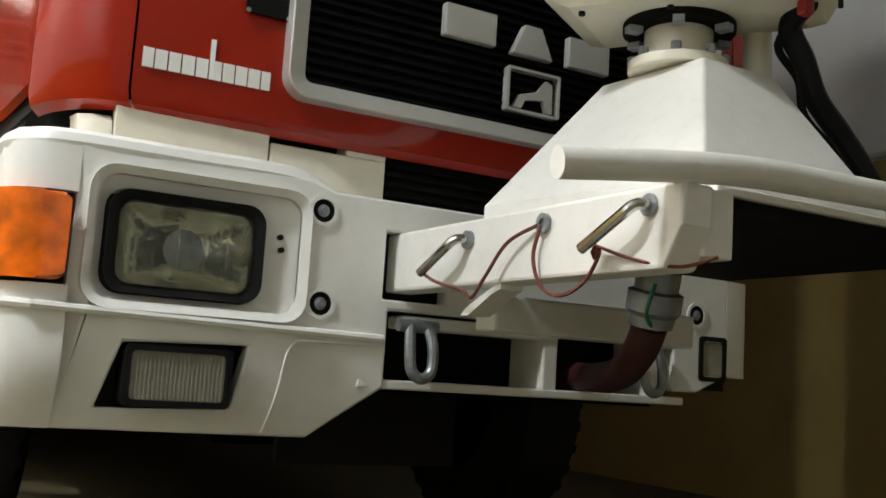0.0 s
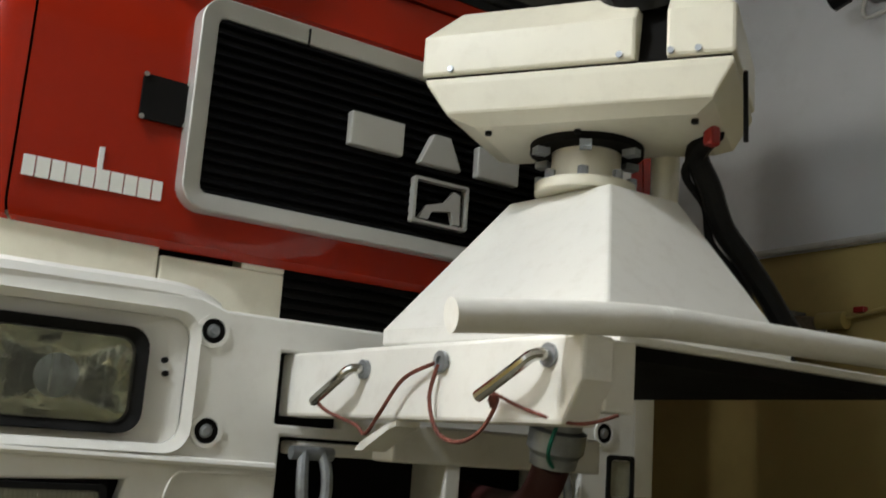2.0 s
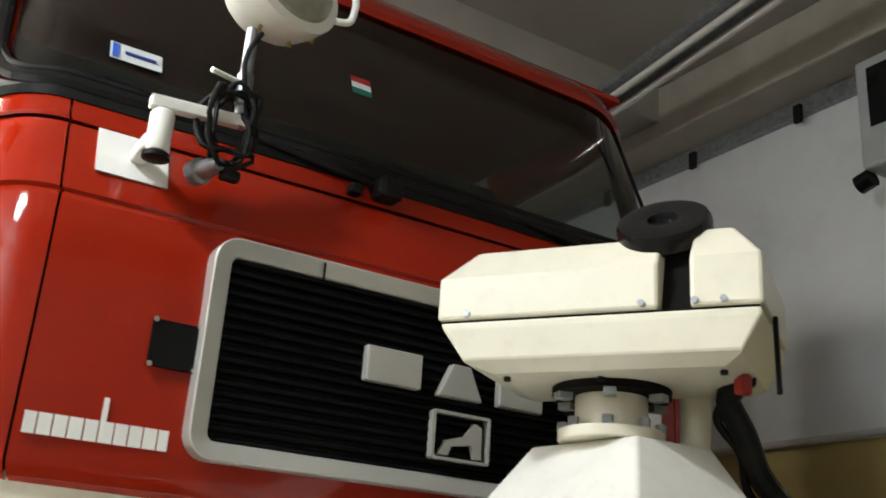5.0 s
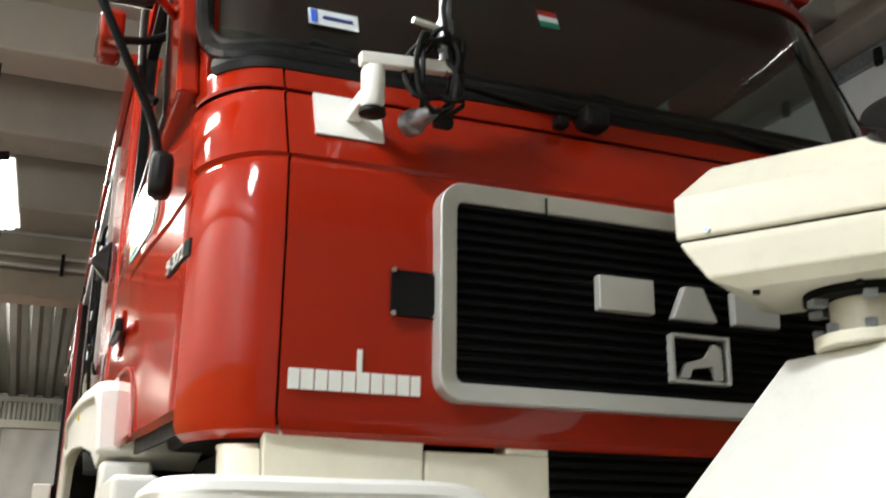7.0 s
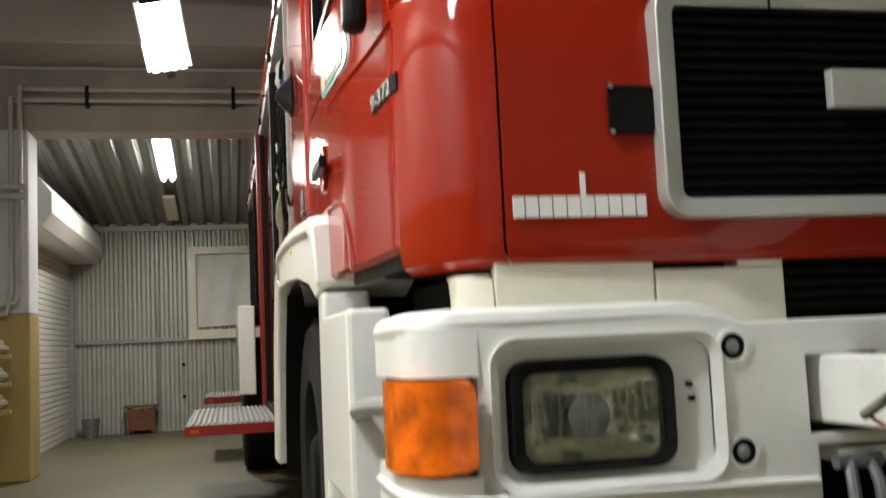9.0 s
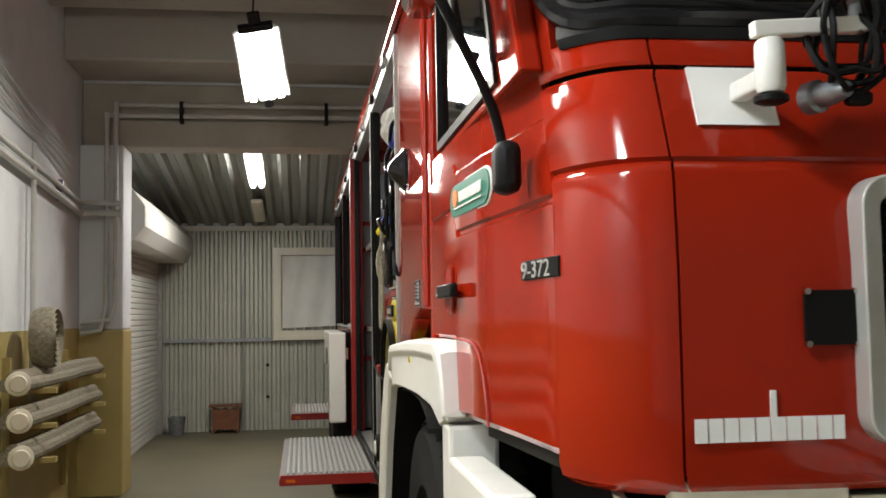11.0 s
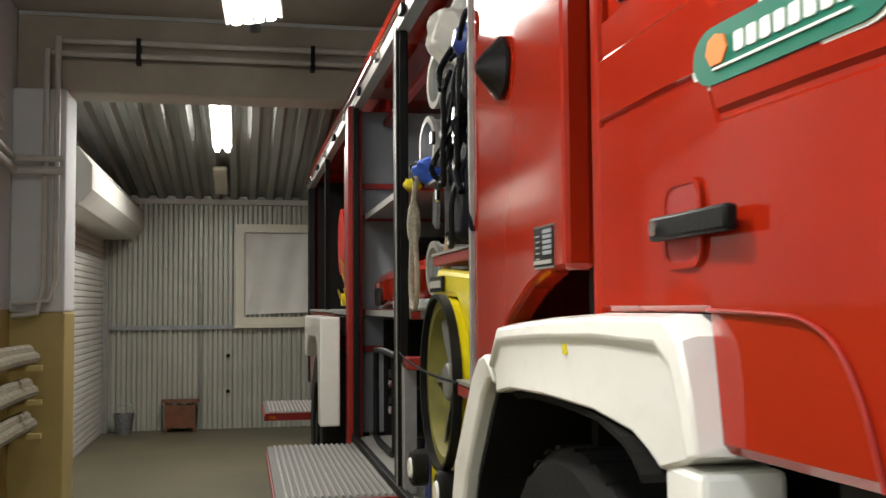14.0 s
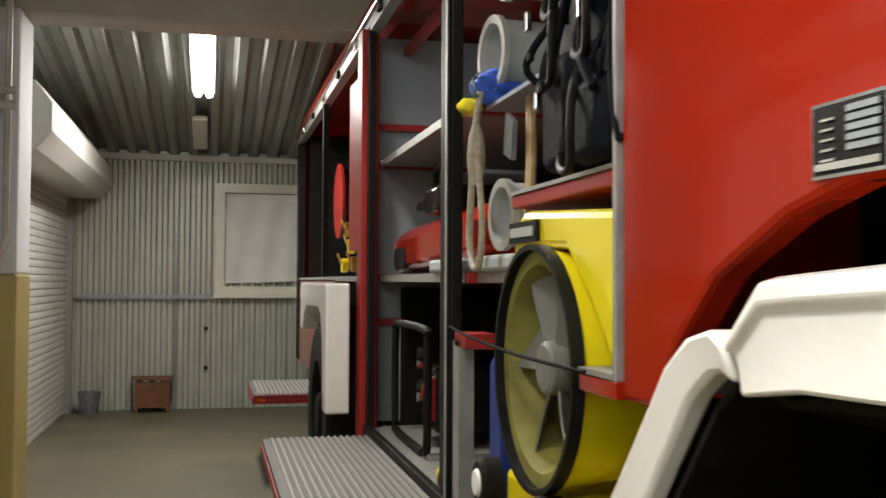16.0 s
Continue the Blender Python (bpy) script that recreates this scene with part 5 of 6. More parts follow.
part("lower_case", mon_loft([(0.10, LM - 0.07, 0.04, WM - 0.04, 1.368), (0.05, LM - 0.035, 0.006, WM - 0.006, 1.386), (0.008, LM, 0.0, WM, 1.448), (0.0, LM, 0.0, WM, 1.463)]), CREAM, monitor, "cream lower monitor casing", smooth=False, bevel=0.006)
part("cover", mon_loft([(-0.004, 0.43, -0.006, WM, 1.4665), (-0.004, 0.43, -0.006, WM, 1.55), (0.055, 0.43, 0.05, WM - 0.05, 1.622)]), CREAM, monitor, "cream folded cover", smooth=False, bevel=0.007)
part("cover", mon_loft([(0.486, LM + 0.005, -0.006, WM, 1.4665), (0.486, LM + 0.005, -0.006, WM, 1.56), (0.486, LM - 0.05, 0.05, WM - 0.05, 1.632)]), CREAM, monitor, smooth=False, bevel=0.007)
part("slot", mon_loft([(0.42, 0.495, 0.02, WM - 0.02, 1.4635), (0.42, 0.495, 0.06, WM - 0.05, 1.60)]), DARK, monitor, smooth=False)
part("seam", mon_loft([(0.004, LM - 0.004, 0.004, WM - 0.004, 1.4631), (0.004, LM - 0.004, 0.004, WM - 0.004, 1.4664)]), DARK, monitor, smooth=False)
for u in (0.06, 0.40, 0.495, 0.545):
    part("screw", cylinder(mon(u, -0.011, 1.477), mon(u, 0.0, 1.477), 0.0065, n=10), STEEL, monitor)
for u, v in ((0.12, 0.07), (0.53, 0.07), (0.3, 0.09)):
    part("hole_plug", cylinder(mon(u, v, 1.360), mon(u, v, 1.375), 0.007, n=8), BLACK, monitor)
HWA = (-V * 0.72 + Vector((0, 0, 0.7))).normalized()      # the wheel leans out over the near side
hw = Vector((1.213, -0.68, 1.65))
part("handwheel", lathe(hw - HWA * 0.025, HWA, [(0.0, 0.05), (0.003, 0.083), (0.012, 0.091), (0.036, 0.091), (0.046, 0.086), (0.05, 0.07), (0.047, 0.03), (0.034, 0.026), (0.034, 0.01)], 40), BLACK_GLOSS, monitor, "black plastic handwheel")
part("spindle", cylinder(hw - HWA * 0.13, hw - HWA * 0.02, 0.022, n=16), BLACK, monitor)
part("side_pipe", tube([(1.42, -0.55, 1.38), (1.42, -0.55, 1.30), (1.42, -0.54, 1.22)], 0.03, n=14), CREAM, monitor)
HARNESS = [(1.394, -0.66, 1.352), (1.436, -0.66, 1.29), (1.476, -0.66, 1.216), (1.547, -0.66, 1.158), (1.617, -0.66, 1.097), (1.664, -0.66, 1.051), (1.706, -0.66, 1.02), (1.734, -0.66, 0.994)]
part("cable_harness", tube([mon(0.55, 0.18, 1.38)] + HARNESS, 0.024, n=10), BLACK, monitor, "black corrugated cable sleeve")
part("cable", tube([mon(0.54, 0.22, 1.38)] + [(x + 0.02 * (i % 2), y + 0.03, z - 0.03) for i, (x, y, z) in enumerate(HARNESS)], 0.009, n=8), BLACK, monitor)
part("plug", boxes((-0.014, 0.014, -0.012, 0.012, -0.02, 0.02)), RED_FRAME, monitor, smooth=False, bevel=0.006).matrix_basis = Matrix.Translation(mon(0.55, 0.15, 1.36))
part("rod", cylinder(mon(LM + 0.008, 0.12, 1.475), mon(LM + 0.012, 0.1, 1.33), 0.005, n=8), BLACK, monitor)

# ---- work lamp on the cab ----
spot = thing("work_lamp", "white round work lamp with a wound black cable on the cab", "work lamp")
z0, z1 = 1.755, 1.872
ya, yb = 0.012 + lean(z0) - 0.012, 0.012 + lean(z1) - 0.012
part("mount_plate", loft([[(0.297, ya, z0), (0.452, ya, z0), (0.452, ya + 0.01, z0), (0.297, ya + 0.01, z0)], [(0.297, yb, z1), (0.452, yb, z1), (0.452, yb + 0.01, z1), (0.297, yb + 0.01, z1)]]), WHITE, spot, "white square mount plate", smooth=False)
part("socket", lathe((0.395, -0.035, 1.795), (0, 0, 1), [(0, 0.022), (0.01, 0.026), (0.085, 0.026), (0.095, 0.02)]), WHITE_WORN, spot)
part("socket_foot", boxes((0.365, 0.40, -0.03, 0.07, 1.80, 1.835)), WHITE_WORN, spot, smooth=False, bevel=0.006)
part("knob", lathe((0.395, -0.035, 1.775), (0, 0, 1), [(0, 0.02), (0.004, 0.03), (0.014, 0.03), (0.018, 0.012)], 14), BLACK, spot)
part("arm", boxes((-0.01, 0.205, -0.013, 0.013, 0, 0.028)), WHITE_WORN, spot, smooth=False, bevel=0.003).matrix_basis = pose(0.375, -0.035, 1.892, 0, -4, 0)
part("post", lathe((0.560, -0.035, 1.905), (0, 0, 1), [(0, 0.013), (0.05, 0.013), (0.055, 0.019), (0.13, 0.019), (0.135, 0.014), (0.25, 0.014)]), STEEL, spot)
part("wing_grip", cylinder((0.56, -0.04, 2.01), (0.475, -0.06, 2.01), 0.0065, n=8), WHITE, spot)
HD = Vector((0.605, -0.05, 2.285))
ax = Vector((0.25, -0.75, 0.15)).normalized()
part("head", lathe(HD - ax * 0.10, ax, [(-0.04, 0.03), (0.0, 0.09), (0.04, 0.125), (0.10, 0.142), (0.145, 0.145), (0.15, 0.125)], 40), WHITE_WORN, spot, "white domed lamp head")
part("lens", lathe(HD + ax * 0.045, ax, [(0, 0.123), (0.012, 0.115), (0.022, 0.08), (0.026, 0.02)], 40), FOG_GLASS, spot, "milky lamp glass")
part("handle", tube([HD + Vector((0.14, -0.02, -0.05)), HD + Vector((0.175, -0.03, -0.04)), HD + Vector((0.18, -0.03, 0.03)), HD + Vector((0.145, -0.02, 0.045))], 0.009), WHITE, spot)
for k in range(10):
    a = 2 * math.pi * k / 10
    q = ax.to_track_quat("Z", "Y")
    p = HD - ax * 0.02 + q @ Vector((0.137 * math.cos(a), 0.137 * math.sin(a), 0))
    part("rivet", cylinder(p, p + q @ Vector((0.012 * math.cos(a), 0.012 * math.sin(a), 0)), 0.005, n=8), BRASS, spot)
pts = []
for k in range(46):
    a = k * 0.78
    r = 0.055 + 0.02 * math.sin(k * 1.7)
    pts.append((0.535 + r * math.cos(a) * 0.9 + 0.01 * math.sin(k), -0.045 - 0.025 * math.sin(a * 0.5 + k), 1.90 + (r + 0.03) * math.sin(a)))
part("cable", tube([(0.575, -0.06, 2.14), (0.545, -0.06, 2.05)] + pts + [(0.60, -0.05, 1.84), (0.56, -0.05, 1.80), (0.535, -0.045, 1.80)], 0.006, n=6, k=3), BLACK, spot, "wound black cable")
part("plug", lathe((0.50, 0.03, 1.80), (0.25, -0.85, 0.0), [(0, 0.03), (0.025, 0.03), (0.03, 0.022), (0.06, 0.021), (0.09, 0.014)], 18), STEEL, spot, "grey socket and plug")
part("plug_cap", boxes((0.535, 0.58, -0.05, -0.02, 1.775, 1.80)), BLACK, spot, smooth=False, bevel=0.008)

# ---- locker equipment ----
fan = thing("ventilation_fan", "yellow positive-pressure fan with a black ringed guard", "fan")
FC = Vector((-0.02, 3.08, 1.103))
FR = 0.302
part("guard_ring", disc_ring(FC, (1, 0, 0), FR, FR - 0.014, 0.03, 48), BLACK, fan)
part("shroud", lathe(FC + Vector((0.031, 0, 0)), (1, 0, 0), [(0, FR - 0.012), (0.10, FR - 0.02), (0.28, FR - 0.06), (0.28, FR - 0.08), (0.10, FR - 0.05), (0.0, FR - 0.035)], 48, hollow=True), YELLOW, fan)
part("inner_shroud", lathe(FC + Vector((0.024, 0, 0)), (1, 0, 0), [(0, FR - 0.0145), (0.004, FR - 0.0145), (0.12, FR - 0.055), (0.27, FR - 0.09), (0.268, FR - 0.11), (0.12, FR - 0.075), (0.0, FR - 0.05)], 48, hollow=True), YELLOW_SHADED, fan)
# dark disc in place of the unlit opening behind the blades
part("back_screen", cylinder(FC + Vector((0.30, 0, 0)), FC + Vector((0.31, 0, 0)), FR - 0.09, n=32), DARK, fan)
part("housing", prism([(FC.y - 0.50, 1.14), (FC.y - 0.50, 1.46), (FC.y + 0.20, 1.50), (FC.y + 0.30, 1.46), (FC.y + 0.28, 1.3), (FC.y + 0.1, 1.40), (FC.y - 0.12, 1.39), (FC.y - 0.28, 1.26), (FC.y - 0.40, 1.14)], "x", 0.03, 0.34), YELLOW, fan, "yellow moulded housing", smooth=False, bevel=0.02)
part("foot", boxes((0.03, 0.3, FC.y - 0.30, FC.y + 0.36, 0.576, 0.80)), YELLOW, fan, smooth=False, bevel=0.02)
part("hub", lathe(FC + Vector((0.05, 0, 0)), (-1, 0, 0), [(-0.12, 0.066), (0.005, 0.066), (0.013, 0.056), (0.014, 0.03)], 28), FAN_SHADED, fan)
for k in range(6):
    a = 2 * math.pi * k / 6 + 0.25
    rows = []
    for i in range(5):
        r = 0.06 + (FR - 0.11) * i / 4
        tw = radians(48 - 6 * i)
        cr, sr = math.cos(a), math.sin(a)
        w = 0.04 + 0.013 * i
        rows.append([FC + Vector((0.09 + w * s * math.sin(tw), r * cr - w * s * math.cos(tw) * sr, r * sr + w * s * math.cos(tw) * cr)) for s in (-1, 0, 1)])
    part("blade", shell(rows, 0.006), FAN_SHADED, fan)
for dy in (0.40, -0.12):
    fw = part("wheel", lathe((-0.01, FC.y + dy, 0.75), (-1, 0, 0), [(-0.03, 0.07), (0.02, 0.07), (0.03, 0.06)], 24), BLACK, fan)
    part("wheel_cap", lathe((-0.04, FC.y + dy, 0.75), (-1, 0, 0), [(0, 0.04), (0.008, 0.034)], 18), WHITE, fw)
part("label_bar", boxes((0.018, 0.028, FC.y + 0.06, FC.y + 0.29, 1.415, 1.47)), BLACK, fan, "black maker's plate with a plain bar", smooth=False)
part("label_print", boxes((0.014, 0.0175, FC.y + 0.08, FC.y + 0.27, 1.43, 1.455)), SILVER, fan, smooth=False)
part("strap", tube([(-0.03, FC.y - 0.40, 1.13), (-0.045, FC.y, 1.135), (-0.03, 3.6, 1.15), (-0.01, 3.95, 1.165)], 0.0045, n=6), STRAP, fan)

ba = thing("breathing_apparatus", "black harness breathing apparatus hanging in the locker", "breathing set")
rnd = random.Random(4)
bm = lathe((0.22, 2.88, 1.62), (0, 0, 1), [(0, 0.06), (0.04, 0.085), (0.5, 0.085), (0.58, 0.05), (0.62, 0.02)], 20)
part("cylinder", bm, DARK, ba)
part("back_plate", boxes((0.08, 0.14, 2.66, 3.24, 1.62, 2.26)), STRAP, ba, bevel=0.02)
for k in range(16):
    y, h = rnd.uniform(2.66, 3.2), rnd.uniform(1.95, 2.34)
    pts = [(0.06, y, h)]
    for i in range(rnd.choice((2, 3, 4))):
        y = min(3.24, max(2.62, y + rnd.uniform(-0.16, 0.16)))
        h -= rnd.uniform(0.05, 0.2)
        pts.append((rnd.uniform(-0.03, 0.06), y, max(1.6, h)))
    st = part("strap", tube(pts, rnd.uniform(0.005, 0.013), n=8), STRAP, ba)
for k in range(5):
    y, h = rnd.uniform(2.8, 3.2), rnd.uniform(1.75, 2.2)
    part("hose", tube([(0.02, y, h), (-0.02, y - 0.09, h - 0.1), (-0.01, y - 0.05, h - 0.22), (0.0, y + 0.06, h - 0.2), (0.04, y + 0.08, h - 0.06)], 0.010, n=8), BLACK, ba)
for k in range(5):
    y, h = rnd.uniform(2.78, 3.25), rnd.uniform(1.7, 2.2)
    part("clip", boxes((-0.03, -0.012, y, y + rnd.uniform(0.02, 0.05), h, h + rnd.uniform(0.02, 0.05))), CHROME if k % 2 else BLACK_GLOSS, ba, smooth=False, bevel=0.005)
part("pouch", boxes((0.02, 0.16, 3.05, 3.28, 1.58, 1.86)), STRAP, ba, bevel=0.03)
part("pouch", boxes((0.0, 0.14, 2.76, 2.98, 1.57, 1.76)), STRAP, ba, bevel=0.03)
part("buckle", boxes((-0.015, 0.01, 2.86, 2.89, 1.88, 2.0)), CHROME, ba, smooth=False, bevel=0.004)
part("mask", lathe((0.05, 2.82, 2.2), (-1, 0, 0.2), [(0, 0.07), (0.04, 0.06), (0.07, 0.03)], 16), BLUE_DRUM, ba)

for v in [v for o in ba.children for v in o.data.vertices]:
    v.co.y = 2.6 + (v.co.y - 2.66) * 0.84

for y, z, r, name, lab in ((3.84, 2.045, 0.115, "air_duct", "grey spiral air duct roll"), (3.72, 1.52, 0.10, "air_duct", "grey air duct roll standing on the shelf"), (3.66, 2.29, 0.105, "air_duct", "grey air duct roll under the roof")):
    d = thing(name, lab, "duct", group="air ducts")
    part("tube", lathe((0.10, y, z), (1, 0.08, 0), [(0, r), (0.3, r), (0.3, r - 0.012), (0.0, r - 0.012)], 32, hollow=True), DUCT, d)
    part("rim", disc_ring((0.095, y, z), (1, 0.08, 0), r + 0.012, r - 0.014, 0.02, 32), SILVER, d)
    part("bottom", lathe((0.2, y + 0.008, z), (1, 0.08, 0), [(0, r - 0.02), (0.01, r - 0.02)], 24), WHITE_WORN, d)
bag = thing("crumpled_cloth", "crumpled blue cloth bundle on the shelf", "cloth")
bm = bmesh.new()
bmesh.ops.create_icosphere(bm, subdivisions=4, radius=0.09)
for v in bm.verts:
    n = noise.noise(v.co * 14) * 0.035 + noise.noise(v.co * 30) * 0.012
    v.co += v.co.normalized() * n
    v.co.z *= 0.62
    v.co += Vector((0.14, 3.86, 1.94))
part("cloth", bm, BLUE, bag)
wb = thing("plastic_wrap", "crumpled white plastic bag on the upper shelf", "bag")
bm = bmesh.new()
bmesh.ops.create_icosphere(bm, subdivisions=4, radius=0.12)
for v in bm.verts:
    v.co += v.co.normalized() * (noise.noise(v.co * 16) * 0.05)
    v.co += Vector((0.12, 3.2, 2.36))
part("bag", bm, CLOTH, wb)
glove = thing("work_glove", "yellow work glove tucked on the shelf edge", "glove")
bm = bmesh.new()
bmesh.ops.create_icosphere(bm, subdivisions=3, radius=0.07)
for v in bm.verts:
    v.co = Vector((v.co.x * 0.6 + 0.05, v.co.y * 1.2 + 3.93, v.co.z * 0.35 + 1.885 + noise.noise(v.co * 20) * 0.02))
part("glove", bm, YELLOW, glove)
rope = thing("rope_sling", "knotted beige rope sling hanging from the shelf", "rope")
part("loop", tube([(0.03, 3.84, 1.90), (0.02, 3.86, 1.78), (0.02, 3.90, 1.62), (0.02, 3.93, 1.45), (0.02, 3.88, 1.36), (0.02, 3.81, 1.37), (0.02, 3.78, 1.48), (0.02, 3.81, 1.62), (0.02, 3.84, 1.76)], 0.011, n=8), ROPE, rope)
part("knot", lathe((0.02, 3.85, 1.70), (0, 0, 1), [(-0.09, 0.012), (-0.05, 0.026), (0, 0.03), (0.06, 0.024), (0.1, 0.012)], 12), ROPE, rope)
part("hook", tube([(0.03, 3.85, 1.96), (0.0, 3.82, 1.93), (0.02, 3.84, 1.88)], 0.005, n=6), CHROME, rope)
for v in [v for o in rope.children for v in o.data.vertices]:
    v.co.y -= 0.12
pick = thing("pickaxe", "wooden-handled pick in the locker", "tool")
part("handle", tube([(0.16, 3.62, 1.88), (0.13, 3.52, 1.70), (0.10, 3.44, 1.55), (0.09, 3.42, 1.46)], 0.016, n=8), WOOD_HANDLE, pick)
part("blade", prism([(3.54, 1.78), (3.62, 1.82), (3.64, 1.70), (3.56, 1.67)], "x", 0.08, 0.095), STEEL, pick, smooth=False)
pump = thing("red_case", "rounded red plastic equipment case on the shelf", "case")
bm = loft([[(0.11, 4.1, 1.40), (0.7, 4.1, 1.40), (0.7, 5.68, 1.345), (0.11, 5.68, 1.345)], [(0.11, 4.1, 1.53), (0.7, 4.1, 1.53), (0.7, 5.72, 1.50), (0.11, 5.72, 1.50)], [(0.17, 4.15, 1.60), (0.65, 4.15, 1.60), (0.65, 5.58, 1.58), (0.17, 5.58, 1.58)]])
part("shell", bm, RED, pump, bevel=0.04)
part("recess", prism(rounded(5.33, 5.60, 1.37, 1.47, 0.05), "x", 0.10, 0.14), BLACK, pump)
part("bag", boxes((0.06, 0.4, 3.5, 4.6, 1.345, 1.395)), DUCT, pump, smooth=False, bevel=0.012)
saw = thing("power_saw", "black motor saw on the middle shelf", "tool")
part("body", boxes((0.15, 0.45, 4.55, 4.85, 1.605, 1.73)), BLACK_GLOSS, saw, bevel=0.03)
part("blade", prism([(4.8, 1.65), (5.3, 1.66), (5.35, 1.68), (5.3, 1.70), (4.8, 1.71)], "x", 0.22, 0.24), BLACK, saw, smooth=False)
part("handle", tube([(0.2, 4.6, 1.72), (0.2, 4.62, 1.81), (0.2, 4.8, 1.81), (0.2, 4.84, 1.72)], 0.015), BLACK, saw)
for v in [v for o in saw.children for v in o.data.vertices]:
    v.co.y += 0.3
gen = thing("generator", "black framed portable generator on the locker floor", "generator")
for x in (0.10, 0.55):
    part("hoop", tube([(x, 4.55, 0.60), (x, 4.52, 0.66), (x, 4.52, 1.05), (x, 4.58, 1.11), (x, 5.2, 1.11), (x, 5.26, 1.05), (x, 5.26, 0.66), (x, 5.2, 0.60), (x, 4.6, 0.595)], 0.018, n=10), BLACK, gen)
part("engine", boxes((0.16, 0.5, 4.6, 4.95, 0.66, 0.95)), BLACK_GLOSS, gen, bevel=0.03)
part("alternator", lathe((0.33, 4.95, 0.8), (0, 1, 0), [(0, 0.13), (0.22, 0.13), (0.26, 0.08)], 24), STEEL, gen)
for z in (0.84, 0.98):
    part("lamp", lathe((0.12, 4.72, z), (-1, 0.3, 0), [(-0.03, 0.02), (0.0, 0.045), (0.02, 0.05)], 18), CHROME, gen)
part("base", boxes((0.1, 0.56, 4.5, 5.25, 0.577, 0.60)), ALU, gen, smooth=False)
part("panel", boxes((0.14, 0.159, 4.62, 4.75, 0.72, 0.9)), RED_FRAME, gen, smooth=False)
for v in [v for o in gen.children for v in o.data.vertices]:
    v.co.y += 0.28
drum = thing("blue_canister", "dark blue plastic canister behind the fan", "canister")
part("body", boxes((0.05, 0.35, 3.53, 3.70, 0.577, 1.09)), BLUE_DRUM, drum, bevel=0.03)
part("cap", cylinder((0.2, 3.61, 1.09), (0.2, 3.61, 1.12), 0.03), BLACK, drum)
yc = thing("yellow_coupling", "yellow hose coupling lying on the locker floor", "coupling")
part("body", lathe((0.06, 4.16, 0.62), (0, 1, 0), [(0, 0.045), (0.03, 0.05), (0.08, 0.05), (0.1, 0.03)], 16), YELLOW, yc)
part("ring", disc_ring((0.06, 4.17, 0.62), (0, 1, 0), 0.058, 0.045, 0.02, 16), BRASS, yc)

# rear pump locker
panel = thing("pump_panel", "pump panel with brass valves and gauges in the rear locker", "pump panel")
part("board", boxes((0.25, 0.3, 6.1, 7.8, 1.36, 2.5)), RED_FRAME, panel, smooth=False)
part("door_leaf", prism([(6.35, 1.5), (6.35, 2.3), (6.5, 2.5), (6.9, 2.52), (6.9, 1.5)], "x", 0.05, 0.08), RED_FRAME, panel, smooth=False)
rnd = random.Random(9)
for k in range(10):
    y, z = 6.2 + 0.16 * k, 1.42 + 0.12 * (k % 3)
    v = part("valve", lathe((0.2, y, z), (-1, 0, 0), [(0, 0.03), (0.05, 0.03), (0.06, 0.05), (0.1, 0.05)], 14), YELLOW if k % 2 else BRASS, panel)
    part("lever", cylinder((0.1, y, z), (0.08, y + 0.06, z + 0.08), 0.008, n=8), BRASS, v)
for k in range(4):
    part("gauge", lathe((0.24, 7.0 + 0.2 * k, 2.1), (-1, 0, 0), [(0, 0.07), (0.03, 0.07), (0.032, 0.06)], 20), BLACK_GLOSS, panel)
reel = thing("hose_reel", "dark hose reel in the rear locker", "hose reel")
part("drum", lathe((0.2, 8.7, 1.95), (1, 0, 0), [(0, 0.3), (0.02, 0.3), (0.03, 0.2), (0.4, 0.2), (0.41, 0.3), (0.43, 0.3)], 32), RED_FRAME, reel)
part("hose", lathe((0.25, 8.7, 1.95), (1, 0, 0), [(0, 0.26), (0.3, 0.26)], 32), BLACK, reel)

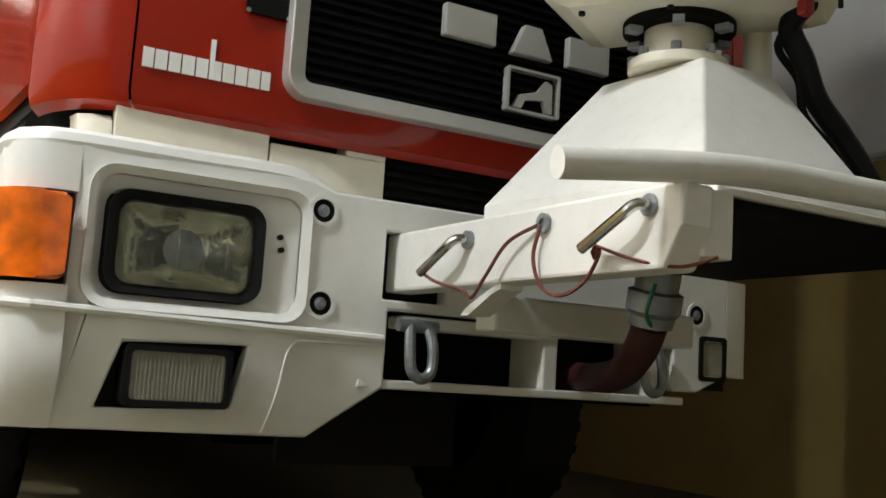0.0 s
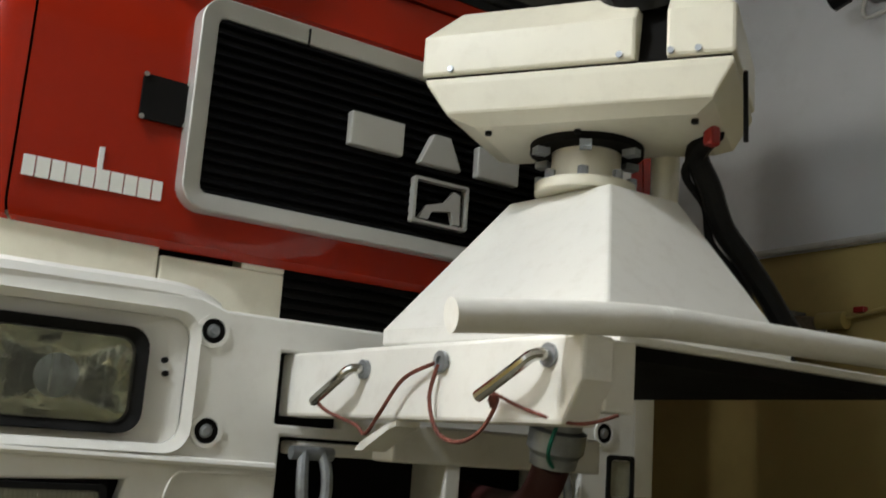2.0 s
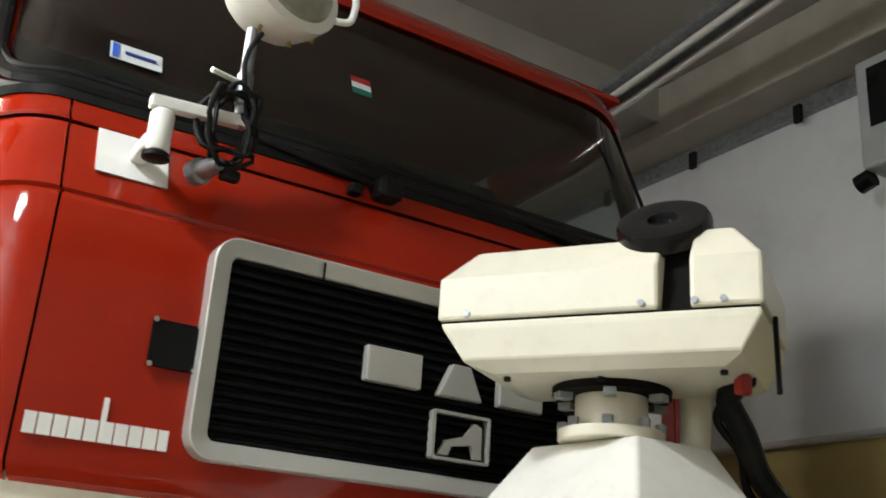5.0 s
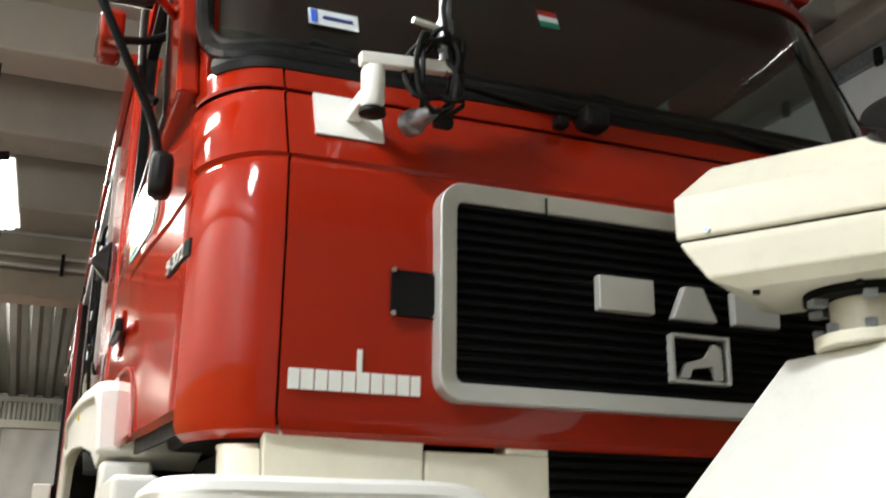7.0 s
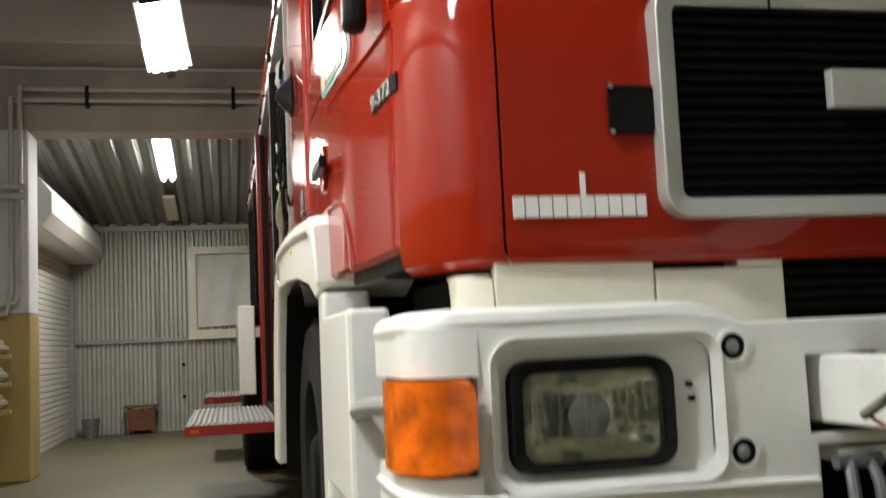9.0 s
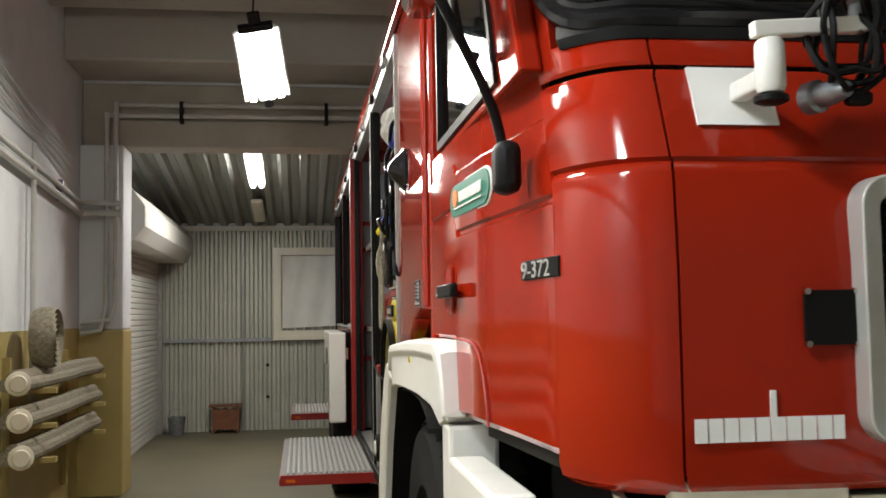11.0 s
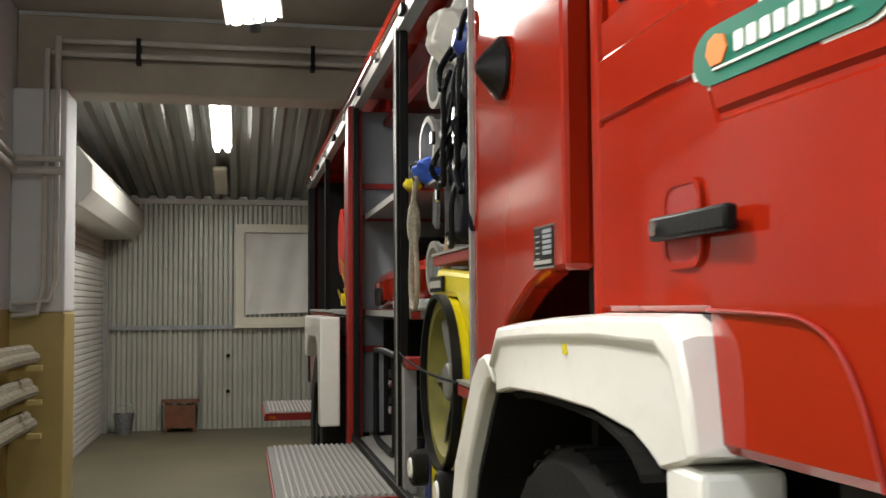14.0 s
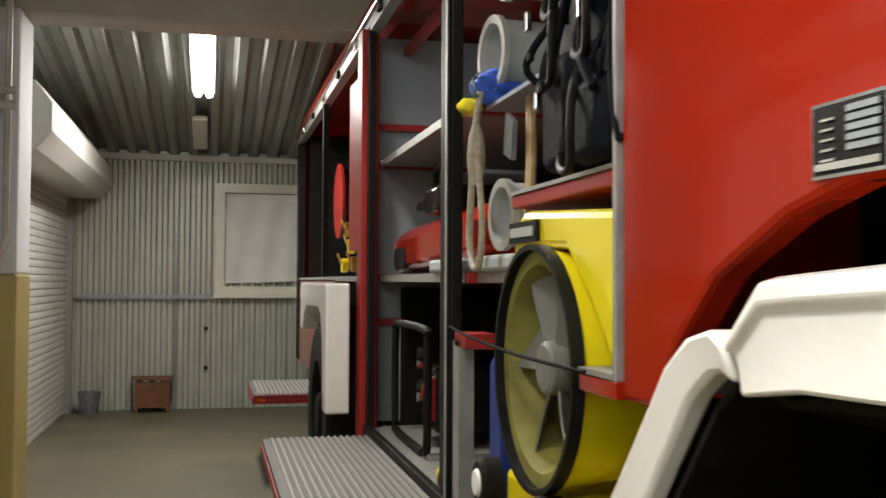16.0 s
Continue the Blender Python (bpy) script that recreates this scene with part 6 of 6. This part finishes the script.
# ---- loose things in the hall ----
for i, z in enumerate((1.07, 0.86, 0.655)):
    h = thing("hose_roll", "long roll of canvas fire hose lying on the wall rack", "hose", group="canvas hoses on the rack")
    bm = bmesh.new()
    for k in range(3):
        tube([(-2.035 + 0.04 * (k - 1), 4.34 + 0.02 * k, z + (0.03 if k == 1 else -0.012)), (-2.03 + 0.04 * (k - 1), 5.3, z + (0.022 if k == 1 else -0.02)), (-2.02 + 0.035 * (k - 1), 5.9, z + (0.03 if k == 1 else -0.012)), (-2.02 + 0.035 * (k - 1), 6.5 - 0.03 * i, z + (0.025 if k == 1 else -0.018))], 0.042, n=10, bm=bm)
    part("hose", bm, HOSE, h)
    part("coupling", lathe((-2.01 + 0.01 * i, 4.36, z), (0.25, -1, 0), [(0, 0.05), (0.04, 0.055), (0.045, 0.07), (0.075, 0.07), (0.08, 0.05), (0.11, 0.045)], 14), CREAM, h)
rack = thing("hose_rack", "ochre painted steel hose rack on the wall", "rack")
for y in (4.7, 6.2):
    part("upright", boxes((XL + 0.005, XL + 0.05, y, y + 0.05, 0.2, 1.2)), WALL_YELLOW, rack, smooth=False)
    for z in (1.005, 0.795, 0.59):
        part("bracket", boxes((XL + 0.05, -1.88, y, y + 0.05, z - 0.02, z + 0.01)), WALL_YELLOW, rack, smooth=False)
coilh = thing("hose_roll", "upright coil of canvas hose on top of the rack", "hose")
bm = bmesh.new()
for k in range(5):
    r = 0.05 + 0.032 * k
    tube([(-2.0 + 0.0 * q, 4.95 + r * math.cos(2 * math.pi * q / 24), 1.318 + r * math.sin(2 * math.pi * q / 24)) for q in range(25)], 0.016, n=6, soft=False, bm=bm)
for v in bm.verts:
    v.co.x = -2.0 + (v.co.x + 2.0) * 4.2
part("coil", bm, HOSE, coilh)
crate = thing("wooden_crate", "small brown wooden stool crate on the floor", "crate")
part("top", boxes((-1.54, -1.14, 11.0, 11.22, 0.325, 0.35)), WOOD, crate, smooth=False, bevel=0.004)
for x in (-1.50, -1.20):
    part("side", boxes((x, x + 0.025, 11.02, 11.2, 0.0, 0.325)), WOOD, crate, smooth=False)
part("front_board", boxes((-1.475, -1.20, 11.03, 11.045, 0.05, 0.30)), WOOD, crate, smooth=False)
bucket = thing("bucket", "dark metal bucket standing by the shutter", "bucket")
part("pail", lathe((-1.93, 11.05, 0.0), (0, 0, 1), [(0, 0.085), (0.22, 0.11), (0.22, 0.102), (0.02, 0.08)], 24), STEEL, bucket)
part("bail", tube([(-2.04, 11.05, 0.2), (-2.0, 11.05, 0.3), (-1.86, 11.05, 0.3), (-1.82, 11.05, 0.2)], 0.004, n=6), STEEL, bucket)
